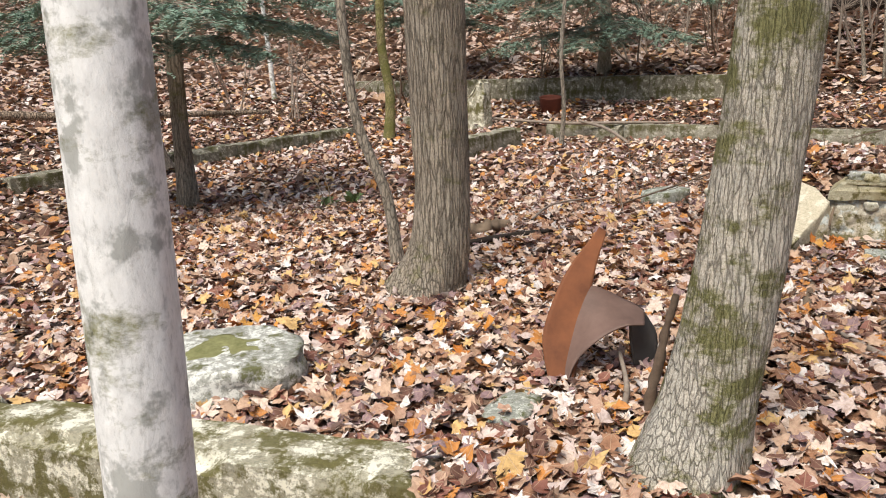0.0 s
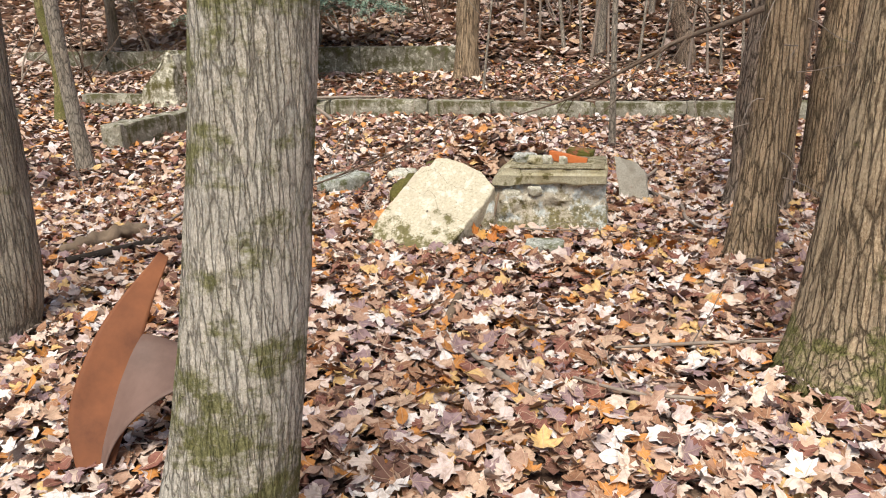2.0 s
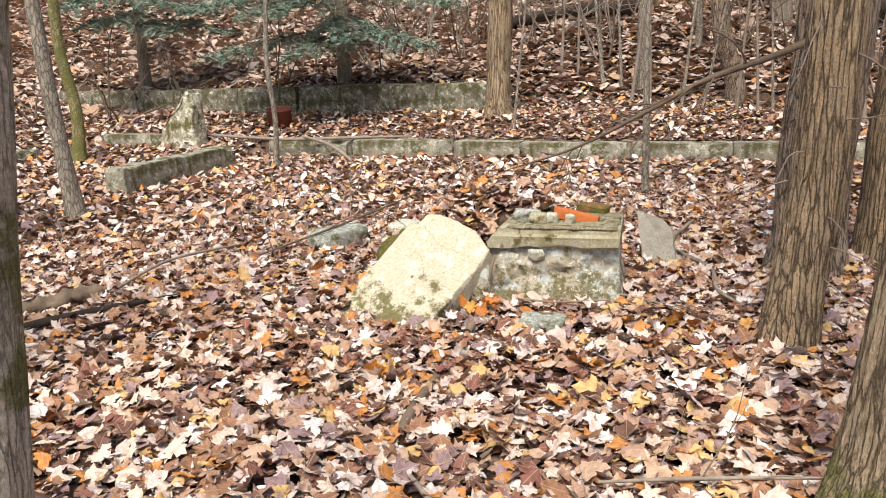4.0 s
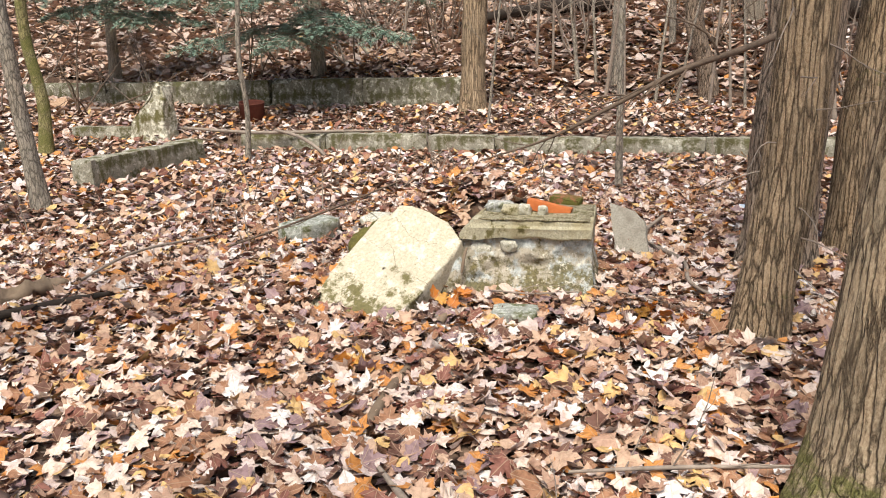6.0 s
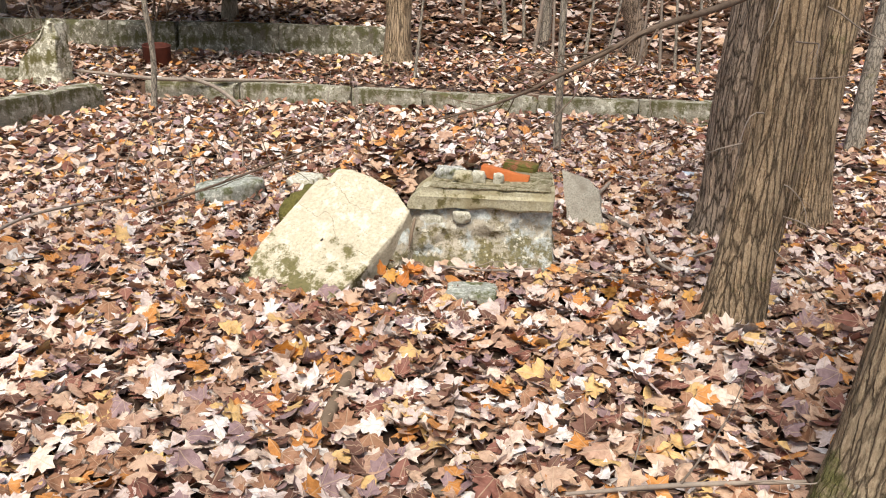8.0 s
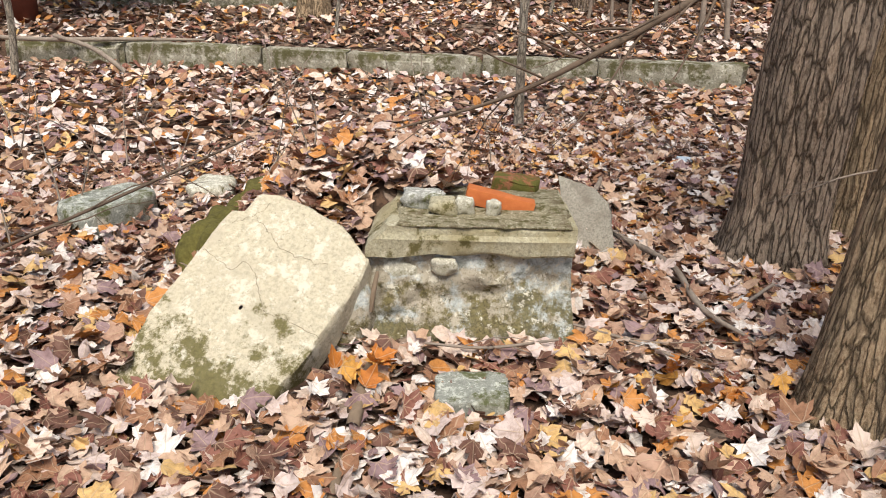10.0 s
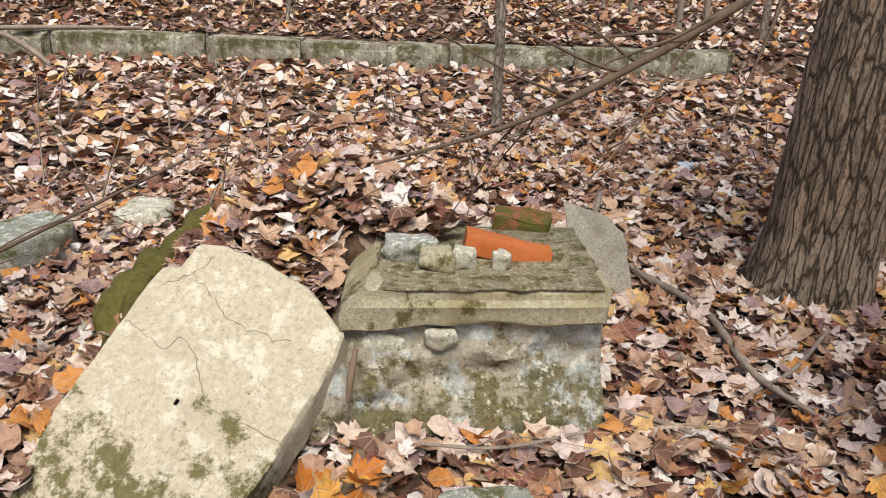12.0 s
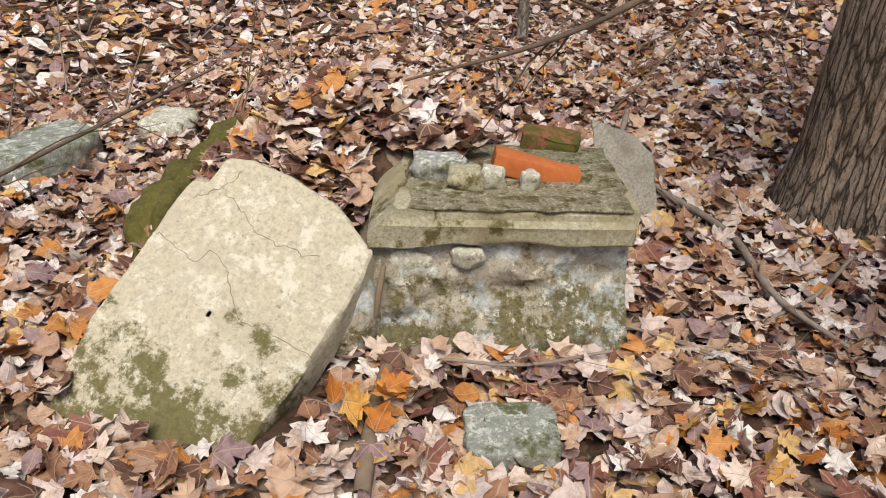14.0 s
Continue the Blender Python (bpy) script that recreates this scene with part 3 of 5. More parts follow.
put("cap", me, ped, "olive-stained cast cement cap", pose(0.0, 0.04, 0.385))
for i, (a, h, s) in enumerate(((0.25, 0.345, 0.085), (0.11, 0.318, 0.11))):
    put("embedded_stone", rock_mesh("embedded_stone", s, 0.04, s * 0.72, M_PEBBLE, 3.1 * i, 16, 0.45), ped, m=pose(a, 0.052 + 0.012 * (i > 0), h, 0, 20 * math.sin(i), 0))
OUT = ((0.0, -0.07), (0.006, 0.226), (0.085, 0.600), (0.105, 0.655), (0.150, 0.662), (0.170, 0.735), (0.247, 0.75), (0.388, 0.717), (0.511, 0.672), (0.642, 0.567), (0.645, 0.50), (0.59, 0.258), (0.475, -0.09))


def plate_mesh(name, outline, thick, mat, step=0.012, rough=0.004, ragged=0.006, seed=0.0):
    """A flat broken plate with the given outline: faces z = 0 (upper) and z = -thick."""
    o = np.array(outline + (outline[0],))
    d = np.r_[0, np.cumsum(np.linalg.norm(np.diff(o, axis=0), axis=1))]
    n = int(d[-1] / step)
    s = np.linspace(0, d[-1], n, endpoint=False)
    ring = np.stack([np.interp(s, d, o[:, 0]), np.interp(s, d, o[:, 1])], 1)
    c = ring.mean(0)
    out = (ring - c) / np.linalg.norm(ring - c, axis=1)[:, None]
    ring = ring + out * (fbm(np.c_[ring * 22, np.full(n, seed)], 3) - 0.5)[:, None] * 2 * ragged
    rows = []
    for k in np.linspace(0.02, 0.985, 26):
        p = c + (ring - c) * k
        rows.append(np.c_[p, rough * (fbm(np.c_[p * 9, np.full(n, seed)], 3) - 0.5) * 2])
    for z, k in ((-0.006, 1.0), (-0.3 * thick, 1.004), (-0.65 * thick, 0.998), (-thick + 0.006, 0.995), (-thick, 0.97), (-thick, 0.3)):
        p = c + (ring - c) * k
        p = p + out * (fbm(np.c_[p * 14, np.full(n, z * 30 + seed)], 3) - 0.5)[:, None] * 2 * ragged
        rows.append(np.c_[p, np.full(n, z)])
    me = mesh_of(name, np.concatenate(rows), grid_faces(len(rows), n, True), mat)
    me.set_sharp_from_angle(angle=radians(38))
    return me


DI = ((0.10, 0.0), (0.30, -0.012), (0.50, 0.006), (0.655, -0.005), (0.66, 0.2), (0.655, 0.41), (0.3, 0.41), (0.12, 0.40), (0.09, 0.2))
put("dirt_layer", plate_mesh("dirt_layer", DI, 0.010, M_DIRT, 0.008, 0.007, 0.014, 6.0), ped, "dark moss and dirt on the cap", pose(0.0, 0.045, 0.4885))
slab_pose = Matrix(((0.6448, 0.6274, -0.4366, 2.14), (-0.7636, 0.5034, -0.4044, 5.07), (-0.0339, 0.5941, 0.8037, -0.10), (0, 0, 0, 1)))
slab = put("concrete_slab", plate_mesh("concrete_slab", OUT, 0.125, M_SLAB), m=slab_pose)
tagged(slab, "cream broken concrete slab with cracks and moss, leaning on the pedestal", "slab")

# cracks in the slab's face
for line in (((0.071, 0.479), (0.134, 0.469), (0.222, 0.435), (0.233, 0.459), (0.286, 0.434), (0.341, 0.366), (0.382, 0.316), (0.468, 0.307), (0.584, 0.271)), ((0.195, 0.65), (0.252, 0.611), (0.324, 0.552), (0.431, 0.519), (0.525, 0.514)), ((0.124, 0.601), (0.183, 0.639), (0.231, 0.701))):
    p = np.array([(u, v, 0.0008, 0.0007) for u, v in line])
    q = along(p, 60)
    q[:, :2] += (np.stack([vnoise(q[:, :3] * 60 + k) for k in (0, 9)], 1) - 0.5) * 0.022
    q[:, 3] *= 0.5 + vnoise(q[:, :3] * 35 + 5)
    t = np.gradient(q[:, :2], axis=0)
    nrm = np.c_[-t[:, 1], t[:, 0]] / (np.linalg.norm(t, axis=1)[:, None] + 1e-9)
    z = 0.004 * (fbm(np.c_[q[:, :2] * 9, np.zeros(len(q))], 3) - 0.5) * 2 + 0.0012
    v = np.stack([np.c_[q[:, :2] + nrm * q[:, 3:4], z], np.c_[q[:, :2] - nrm * q[:, 3:4], z]], 1)
    put("crack", mesh_of("crack", v.reshape(-1, 3), grid_faces(len(q), 2)[:, ::-1], M_CRACK), slab, "fine dark crack")

SL = ((0.0, -0.03), (0.20, -0.03), (0.12, 0.27), (0.05, 0.33), (-0.10, 0.36))
e1 = Vector((0.68, -0.74, 0.0)).normalized()
e3 = e1.cross(Vector((-0.16, 0.34, 0.25))).normalized()
e2 = e3.cross(e1)
slate = put("slate_slab", plate_mesh("slate_slab", SL, 0.035, M_SLATE, 0.015, 0.004, 0.010, 4.0),
            m=Matrix(((e1.x, e2.x, e3.x, 3.95), (e1.y, e2.y, e3.y, 5.08), (e1.z, e2.z, e3.z, -0.09), (0, 0, 0, 1))))
tagged(slate, "thin grey flat stone leaning against the pedestal", "stone slab")


def stone(x, y, sx, sy, sz, mat, label, seed, yaw=0.0, sink=0.3, flat=1.0, category="stone", name="stone", z=None, rough=0.22, square=2.6):
    base = gz(x, y) if z is None else z
    ob = put(name, rock_mesh(name, sx, sy, sz, mat, seed, 26 if sx > 0.15 else 14, rough, square, flat), m=pose(x, y, base + sz * (0.5 - sink), 0, 0, yaw))
    return tagged(ob, label, category)


stone(-0.66, 3.22, 0.62, 0.56, 0.30, M_ROCK, "round white lichened boulder with a flat mossy top", 3.3, 20, 0.25, 0.55, "boulder", "boulder", rough=0.22, square=3.4)
moss_cap = put("moss_cap", rock_mesh("moss_cap", 0.38, 0.29, 0.045, M_LIGHTMOSS, 2.2, 24, 0.6), bpy.data.objects["boulder"], "olive moss cap", pose(0.0, 0.03, 0.066))
stone(2.985, 4.36, 0.21, 0.17, 0.11, M_GREENROCK, "squared grey-green stone lying in the leaves", 5.0, -30, 0.0, 0.6, square=5.0, rough=0.1)
stone(2.38, 6.46, 0.42, 0.26, 0.27, M_GREENROCK, "grey-green lichened stone among leaves", 6.0, 25, 0.35, 0.7, square=4.0, rough=0.12)
stone(2.88, 6.56, 0.24, 0.20, 0.16, M_PEBBLE, "pale broken concrete lump in the leaves", 7.0, 50, 0.35, 0.9, square=4.0)
stone(0.50, 2.72, 0.34, 0.18, 0.14, M_GREENROCK, "grey mossy stone half under leaves", 8.0, 55, 0.45, 0.8)
stone(2.63, 5.64, 0.44, 0.15, 0.34, M_MOSS, "mossy ridge of buried rubble", 9.0, 50, 0.53, 0.9, "rubble", "rubble", rough=0.4)
stone(2.90, 5.87, 0.42, 0.15, 0.34, M_MOSS, "mossy ridge of buried rubble", 9.6, 38, 0.46, 0.9, "rubble", "rubble", rough=0.5)
tops = ((3.165, 4.965, 0.13, 0.09, 0.06, M_ROCK, "mossy grey stone on the pedestal cap"), (3.185, 4.87, 0.085, 0.06, 0.055, M_CAP, "mossy brown mortar lump on the cap"),
        (3.25, 4.835, 0.06, 0.06, 0.06, M_PEBBLE, "small pale mortar lump on the cap"), (3.325, 4.775, 0.05, 0.045, 0.055, M_PEBBLE, "small white mortar lump under the brick"))
for i, (x, y, sx, sy, sz, mat, lab) in enumerate(tops):
    stone(x, y, sx, sy, sz, mat, lab, 11.0 + i, -30, 0.12, 0.9, "mortar lump", "mortar_lump", z=0.327, rough=0.5, square=4.5)
ob = put("brick", block_mesh("brick", 0.235, 0.088, 0.055, M_BRICK, 0.012, 0.002, 0.008, 5.5), m=pose(3.268, 4.868, 0.343, -5, 11, -36))
tagged(ob, "orange clay brick propped on mortar lumps", "brick")
ob = put("brick", block_mesh("old_brick", 0.17, 0.10, 0.06, M_OLDBRICK, 0.012, 0.012, 0.03, 7.5), m=pose(3.455, 4.99, 0.310, 0, 4, -40))
tagged(ob, "old red brick overgrown with moss", "brick")
x, y = 5.48, 5.92
ob = put("plastic_scrap", block_mesh("plastic_scrap", 0.13, 0.08, 0.035, M_BLUE, 0.02, 0.006, 0.02, 1.5), m=pose(x, y, gz(x, y) + 0.02, 8, 5, -25))
tagged(ob, "pale blue scrap of plastic lying on leaves", "plastic scrap")

# ---------------------------------------------------------------- scrap metal
def sheet_mesh(name, left, right, mat, n=40, k=10, dent=0.01):
    a, b = along(left, n), along(right, n)
    w = np.linspace(0, 1, k)[None, :, None]
    p = a[:, None] * (1 - w) + b[:, None] * w
    p = p + (fbm(p * 8, 2) - 0.5)[..., None] * dent * np.array((1, -1, 0.6))
    return mesh_of(name, p.reshape(-1, 3), grid_faces(n, k), mat)


scrap = thing("scrap_sheet", (0.95, 3.0, -0.08), "bent sheet of rusty steel standing in the leaves", "scrap metal")
back = pose(-0.95, -3.0, 0.08)
pl = put("pointed_plate", sheet_mesh("pointed_plate", ((0.70, 2.88, -0.14), (0.675, 3.02, 0.10), (0.76, 3.12, 0.28), (0.99, 3.33, 0.49)),
                                    ((0.74, 2.88, -0.13), (0.85, 3.02, 0.10), (0.91, 3.14, 0.27), (1.02, 3.32, 0.47)), M_RUST), scrap, "orange rusted pointed plate", back)
cu = put("curled_panel", sheet_mesh("curled_panel", ((0.735, 2.89, -0.10), (0.80, 2.93, 0.03), (0.90, 2.92, 0.13), (1.0, 2.91, 0.175), (1.07, 2.92, 0.17)),
                                   ((0.80, 3.08, 0.16), (0.905, 3.15, 0.275), (0.98, 3.13, 0.255), (1.05, 3.12, 0.215), (1.12, 3.10, 0.17)), M_RUSTGREY), scrap, "grey-brown curled panel", back)
# near-black colour stands in for the shade inside the curl
inner = put("curl_inside", sheet_mesh("curl_inside", ((1.02, 2.98, 0.175), (1.035, 3.0, 0.06), (1.06, 3.02, -0.04)),
                                     ((1.115, 3.095, 0.17), (1.175, 3.09, 0.07), (1.17, 3.07, -0.06)), M_SHADEDSTEEL), scrap, "inner side of the curl, coloured as in shade", back)
for o in (pl, cu, inner):
    sm = o.modifiers.new("thickness", "SOLIDIFY")
    sm.thickness = 0.005
x, y = from_uv(-5.2, 11.65)
th = np.linspace(0, 2 * math.pi, 32, endpoint=False)
rows = [np.c_[r * np.cos(th), r * np.sin(th), np.full(32, z)] for r, z in ((0.02, 0.02), (0.15, 0.02), (0.15, 0.0), (0.165, 0.0), (0.17, 0.25), (0.178, 0.26), (0.17, 0.265), (0.162, 0.25), (0.15, 0.03), (0.02, 0.03))]
ob = put("rusty_bucket", mesh_of("rusty_bucket", np.concatenate(rows), grid_faces(len(rows), 32, True), M_BUCKET), m=pose(x, y, gz(x, y) - 0.03, 8, 0, 0))
tagged(ob, "dark red rusted can standing on the terrace", "can")

# ---------------------------------------------------------------- trees
def trunk_mesh(points, mat, n, seg, ridge=0.012, freq=9.0, flare=0.0, seed=0.0, lobes=5):
    """A trunk with furrowed bark; rows of points are x, y, z, r, from the base up."""
    v, f, p = tube_arrays(points, n, seg)
    v = v.reshape(n, seg, 3)
    c = p[:, None, :3]
    d = v - c
    r = np.linalg.norm(d, axis=2, keepdims=True)
    d = d / r
    hgt = (p[:, 2] - p[0, 2])[:, None]
    q = np.concatenate([d * freq, np.broadcast_to((hgt * 2.2)[..., None], (n, seg, 1))], 2)
    q = np.stack([q[..., 0] + seed, q[..., 1], q[..., 3]], -1)
    furrow = np.abs(fbm(q, 3) - 0.5) * 2
    big = fbm(np.stack([d[..., 0] * 1.3 + seed, d[..., 1] * 1.3, hgt * 0.9 + 0 * d[..., 0]], -1), 2) - 0.5
    th = np.arctan2(d[..., 1], d[..., 0])
    toe = flare * np.exp(-hgt / 0.16) * (0.55 + 0.45 * np.sin(lobes * th + seed))
    r2 = r[..., 0] * (1 + 0.16 * big + toe) + ridge * (furrow - 0.3)
    return mesh_of("trunk", (c + d * r2[..., None]).reshape(-1, 3), f, mat)


def limb_parts(base, way, length, r, rng, depth=2, droop=0.0):
    """Arrays of a bare limb with side twigs."""
    way = np.array(way, float)
    way /= np.linalg.norm(way)
    pts, p, w = [], np.array(base, float), way.copy()
    for i in range(6):
        pts.append((*p, r * (1 - 0.16 * i)))
        w = w + rng.normal(0, 0.16, 3) + np.array((0, 0, -droop))
        w /= np.linalg.norm(w)
        p = p + w * length / 5
    out = [tube_arrays(pts, 12, 6)[:2] if depth > 1 else tube_arrays(pts, 7, 4)[:2] if depth else tube_arrays(pts[::2], 4, 3)[:2]]
    if depth:
        for i in range(2, 6):
            for _ in range(1 + (depth > 1)):
                side = w + rng.normal(0, 0.7, 3)
                out += limb_parts(pts[i][:3], side, length * rng.uniform(0.3, 0.55), pts[i][3] * 0.55, rng, depth - 1, droop)
    return out


def tree(label, points, mat, seg=40, n=90, ridge=0.008, freq=9.0, flare=0.35, seed=0.0, limbs=5, reach=1.6, top=6.5, group="", lobes=5, limb_from=2.6, detail=1):
    rng = np.random.RandomState(int(seed * 10) + 3)
    pts = [tuple(map(float, p)) for p in points]
    x, y, z, r = pts[-1]
    x1, y1, z1, _ = pts[-2]
    k = (top - z) / max(z - z1, 0.3) * 0.6
    pts += [(x + (x - x1) * k * 0.5, y + (y - y1) * k * 0.5, (z + top) / 2, r * 0.8), (x + (x - x1) * k * 0.8, y + (y - y1) * k * 0.8, top, r * 0.35)]
    t = thing("tree", pts[0][:3], label, "tree", group)
    shift = pose(-pts[0][0], -pts[0][1], -pts[0][2])
    put("trunk", trunk_mesh(pts, mat, n, seg, ridge, freq, flare, seed, lobes), t, m=shift)
    line = along(pts, 60)
    for i in range(limbs):
        h = limb_from + (top - limb_from) * (i + 0.5) / limbs
        b = line[np.argmin(abs(line[:, 2] - h))]
        a = seed * 2 + i * 2.4
        v, f = join(limb_parts(b[:3], (math.cos(a), math.sin(a), 0.7), reach * rng.uniform(0.6, 1.1), b[3] * 0.4, rng, detail))
        put("limb", mesh_of("limb", v, f, mat), t, m=shift)
    return t


tree("pale smooth-barked tree trunk with grey lichen blotches", ((-0.209, 0.68, -0.36, 0.052), (-0.179, 0.68, 0.3, 0.046), (-0.149, 0.68, 0.9, 0.043), (-0.138, 0.68, 1.35, 0.041), (-0.14, 0.68, 2.2, 0.039)), M_BEECH, 48, 120, 0.001, 6, 0.3, 1.0, 4, 1.2, 6.0)
tree("grey-brown furrowed tree with a flared mossy base", ((0.22, 4.32, -0.13, 0.20), (0.32, 4.32, 0.12, 0.17), (0.36, 4.32, 0.45, 0.152), (0.365, 4.32, 0.8, 0.15), (0.36, 4.32, 1.5, 0.165), (0.35, 4.32, 2.4, 0.16)), M_OAK, 120, 240, 0.014, 11, 0.30, 2.0, 6, 2.0, 8.0, lobes=4)
tree("leaning grey tree with furrowed bark and moss bands", ((0.99, 2.24, -0.13, 0.185), (1.06, 2.25, 0.15, 0.15), (1.148, 2.25, 0.65, 0.132), (1.19, 2.25, 1.0, 0.127), (1.23, 2.25, 1.35, 0.125), (1.30, 2.25, 2.2, 0.115)), M_GREYBARK, 140, 280, 0.012, 13, 0.2, 3.0, 6, 1.8, 8.0)
cedar = tree("brown fibrous-barked tree leaning away", ((3.87, 3.80, -0.13, 0.135), (3.90, 3.80, 0.12, 0.114), (3.97, 3.80, 0.58, 0.110), (4.01, 3.80, 1.25, 0.107), (4.05, 3.80, 2.2, 0.10)), M_CEDAR, 110, 220, 0.014, 9, 0.15, 4.0, 6, 1.6, 8.0, "cluster of brown trees")
rng = np.random.RandomState(61)
for i in range(10):
    h, a = 0.25 + 0.13 * i, rng.uniform(2.2, 5.6)
    c = 3.90 + 0.07 * min(1.0, h / 0.6)
    v, f = join(limb_parts((c + 0.10 * math.cos(a), 3.80 + 0.10 * math.sin(a), h), (math.cos(a), math.sin(a), rng.uniform(-0.5, 0.3)), rng.uniform(0.2, 0.45), 0.0035, rng, 1, 0.10))
    put("twig", mesh_of("twig", v, f, M_TWIG), cedar, m=pose(-3.87, -3.80, 0.13))
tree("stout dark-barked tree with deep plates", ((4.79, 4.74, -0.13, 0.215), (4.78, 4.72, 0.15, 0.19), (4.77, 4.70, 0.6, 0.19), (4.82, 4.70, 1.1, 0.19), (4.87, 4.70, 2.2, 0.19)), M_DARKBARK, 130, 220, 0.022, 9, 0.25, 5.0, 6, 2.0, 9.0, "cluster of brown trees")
tree("brown trunk standing behind the cluster", ((5.30, 4.72, -0.13, 0.16), (5.29, 4.72, 0.3, 0.125), (5.29, 4.72, 0.65, 0.115), (5.36, 4.72, 1.27, 0.11), (5.42, 4.72, 2.2, 0.105)), M_CEDAR, 72, 140, 0.012, 9, 0.3, 6.0, 5, 1.5, 8.0, "cluster of brown trees")
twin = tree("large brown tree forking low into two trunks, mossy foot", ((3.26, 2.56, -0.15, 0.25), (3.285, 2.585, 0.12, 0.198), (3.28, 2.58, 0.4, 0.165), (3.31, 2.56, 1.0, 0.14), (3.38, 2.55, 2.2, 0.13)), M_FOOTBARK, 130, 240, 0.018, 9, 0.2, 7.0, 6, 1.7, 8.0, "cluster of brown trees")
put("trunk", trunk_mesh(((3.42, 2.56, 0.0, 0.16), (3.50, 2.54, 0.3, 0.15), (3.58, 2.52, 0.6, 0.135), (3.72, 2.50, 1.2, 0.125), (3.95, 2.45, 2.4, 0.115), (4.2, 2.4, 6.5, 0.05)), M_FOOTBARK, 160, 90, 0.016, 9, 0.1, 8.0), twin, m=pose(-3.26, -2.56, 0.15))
tree("reddish-brown tree before the dark retaining wall", ((5.30, 11.05, 0.15, 0.20), (5.31, 11.05, 0.5, 0.165), (5.35, 11.05, 1.3, 0.16), (5.40, 11.05, 2.4, 0.15)), M_CEDAR, 60, 120, 0.02, 8, 0.5, 9.0, 6, 1.8, 8.0)
tree("crooked dark tree on the terrace", ((8.30, 10.15, 0.0, 0.17), (8.28, 10.15, 0.6, 0.13), (8.05, 10.15, 1.25, 0.12), (7.98, 10.15, 2.3, 0.10)), M_DARKBARK, 40, 90, 0.01, 8, 0.4, 10.0, 6, 1.6, 7.0)

slim = (("slim grey sapling curving upward", ((0.50, 8.2, -0.15, 0.085), (0.46, 8.2, 0.4, 0.065), (0.43, 8.2, 0.95, 0.06), (0.40, 8.2, 1.8, 0.055)), M_THIN),
        ("thin tree covered in yellow-green moss", ((0.06, 11.9, 0.0, 0.08), (0.10, 11.9, 0.6, 0.07), (0.02, 11.9, 1.3, 0.065), (0.03, 11.9, 2.1, 0.06)), M_MOSSY),
        ("thin pale sapling at the end of the wall", ((2.31, 10.38, -0.2, 0.034), (2.36, 10.36, 0.5, 0.029), (2.32, 10.33, 1.0, 0.028), (2.37, 10.3, 1.9, 0.025)), M_THIN),
        ("thin grey sapling before the middle wall", ((5.16, 7.10, -0.14, 0.034), (5.15, 7.10, 0.5, 0.03), (5.14, 7.10, 1.3, 0.027), (5.18, 7.1, 2.2, 0.022)), M_THIN),
        ("slender sapling leaning beside the big trunk", ((0.10, 4.95, -0.12, 0.045), (0.04, 4.98, 0.4, 0.035), (-0.10, 5.0, 0.8, 0.033), (-0.16, 5.0, 1.4, 0.03), (-0.15, 5.0, 2.2, 0.028)), M_THIN),
        ("grey tree trunk on the terrace", ((7.4, 11.0, 0.0, 0.11), (7.4, 11.0, 0.8, 0.09), (7.45, 11.0, 2.2, 0.08)), M_THIN),
        ("thin pale tree on the terrace", ((8.5, 11.4, 0.2, 0.06), (8.55, 11.4, 1.0, 0.05), (8.5, 11.4, 2.4, 0.045)), M_THIN),
        ("pale tree beyond the wall end", ((7.55, 6.2, -0.15, 0.075), (7.6, 6.2, 0.6, 0.065), (7.72, 6.2, 1.6, 0.06)), M_THIN),
        ("grey tree beyond the side wall", ((-2.75, 9.6, 0.0, 0.19), (-2.78, 9.6, 0.4, 0.15), (-2.8, 9.6, 1.2, 0.14), (-2.82, 9.6, 2.3, 0.13)), M_THIN),
        ("thin white-barked sapling on the bank", ((-1.95, 14.5, 0.5, 0.045), (-1.98, 14.5, 1.4, 0.04), (-2.05, 14.5, 3.0, 0.03)), M_BEECH))
for i, (lab, pts, mat) in enumerate(slim):
    tree(lab, pts, mat, 20, 60, 0.002, 7, 0.25, 11.0 + i, 4, 0.9, 4.6, "saplings", limb_from=2.2)

# thin bare saplings on the terrace
rng = np.random.RandomState(71)
for i in range(16):
    x, y = from_uv(-1.8 + 4.6 * ((i * 0.618) % 1.0), 11.4 + 2.6 * ((i * 0.377) % 1.0))
    z, r, a, b = gz(x, y) - 0.05, rng.uniform(0.012, 0.03), *rng.normal(0, 0.18, 2)
    tree("thin pale bare sapling among the brush", ((x, y, z, r * 1.3), (x + a * 0.4, y + b * 0.4, z + 0.8, r), (x + a, y + b, z + 2.0, r * 0.85)), M_TWIG if i % 2 else M_THIN, 10, 24, 0.001, 7, 0.2,
         80.0 + i, 4, 0.9, z + 3.6, "saplings", limb_from=z + 0.5, detail=1)

# trees up the hillside
rng = np.random.RandomState(21)
for i in range(46):
    u, v = -17 + 26 * ((i * 0.618) % 1.0) + rng.uniform(-0.4, 0.4), 14.2 + 12 * ((i * 0.377) % 1.0)
    x, y = from_uv(u, v)
    z, r = gz(x, y) - 0.1, rng.uniform(0.025, 0.12)
    a, b = rng.normal(0, 0.10, 2)
    tree("bare grey tree on the leafy hillside", ((x, y, z, r * 1.3), (x + a * 0.4, y + b * 0.4, z + 1, r), (x + a, y + b, z + 2.6, r * 0.9)), (M_THIN, M_OAK, M_CEDAR)[i % 3], 14, 30, 0.004, 7, 0.3,
         30.0 + i, 4, 1.3, z + 5.5, "trees on the hillside", limb_from=z + 0.8, detail=1)


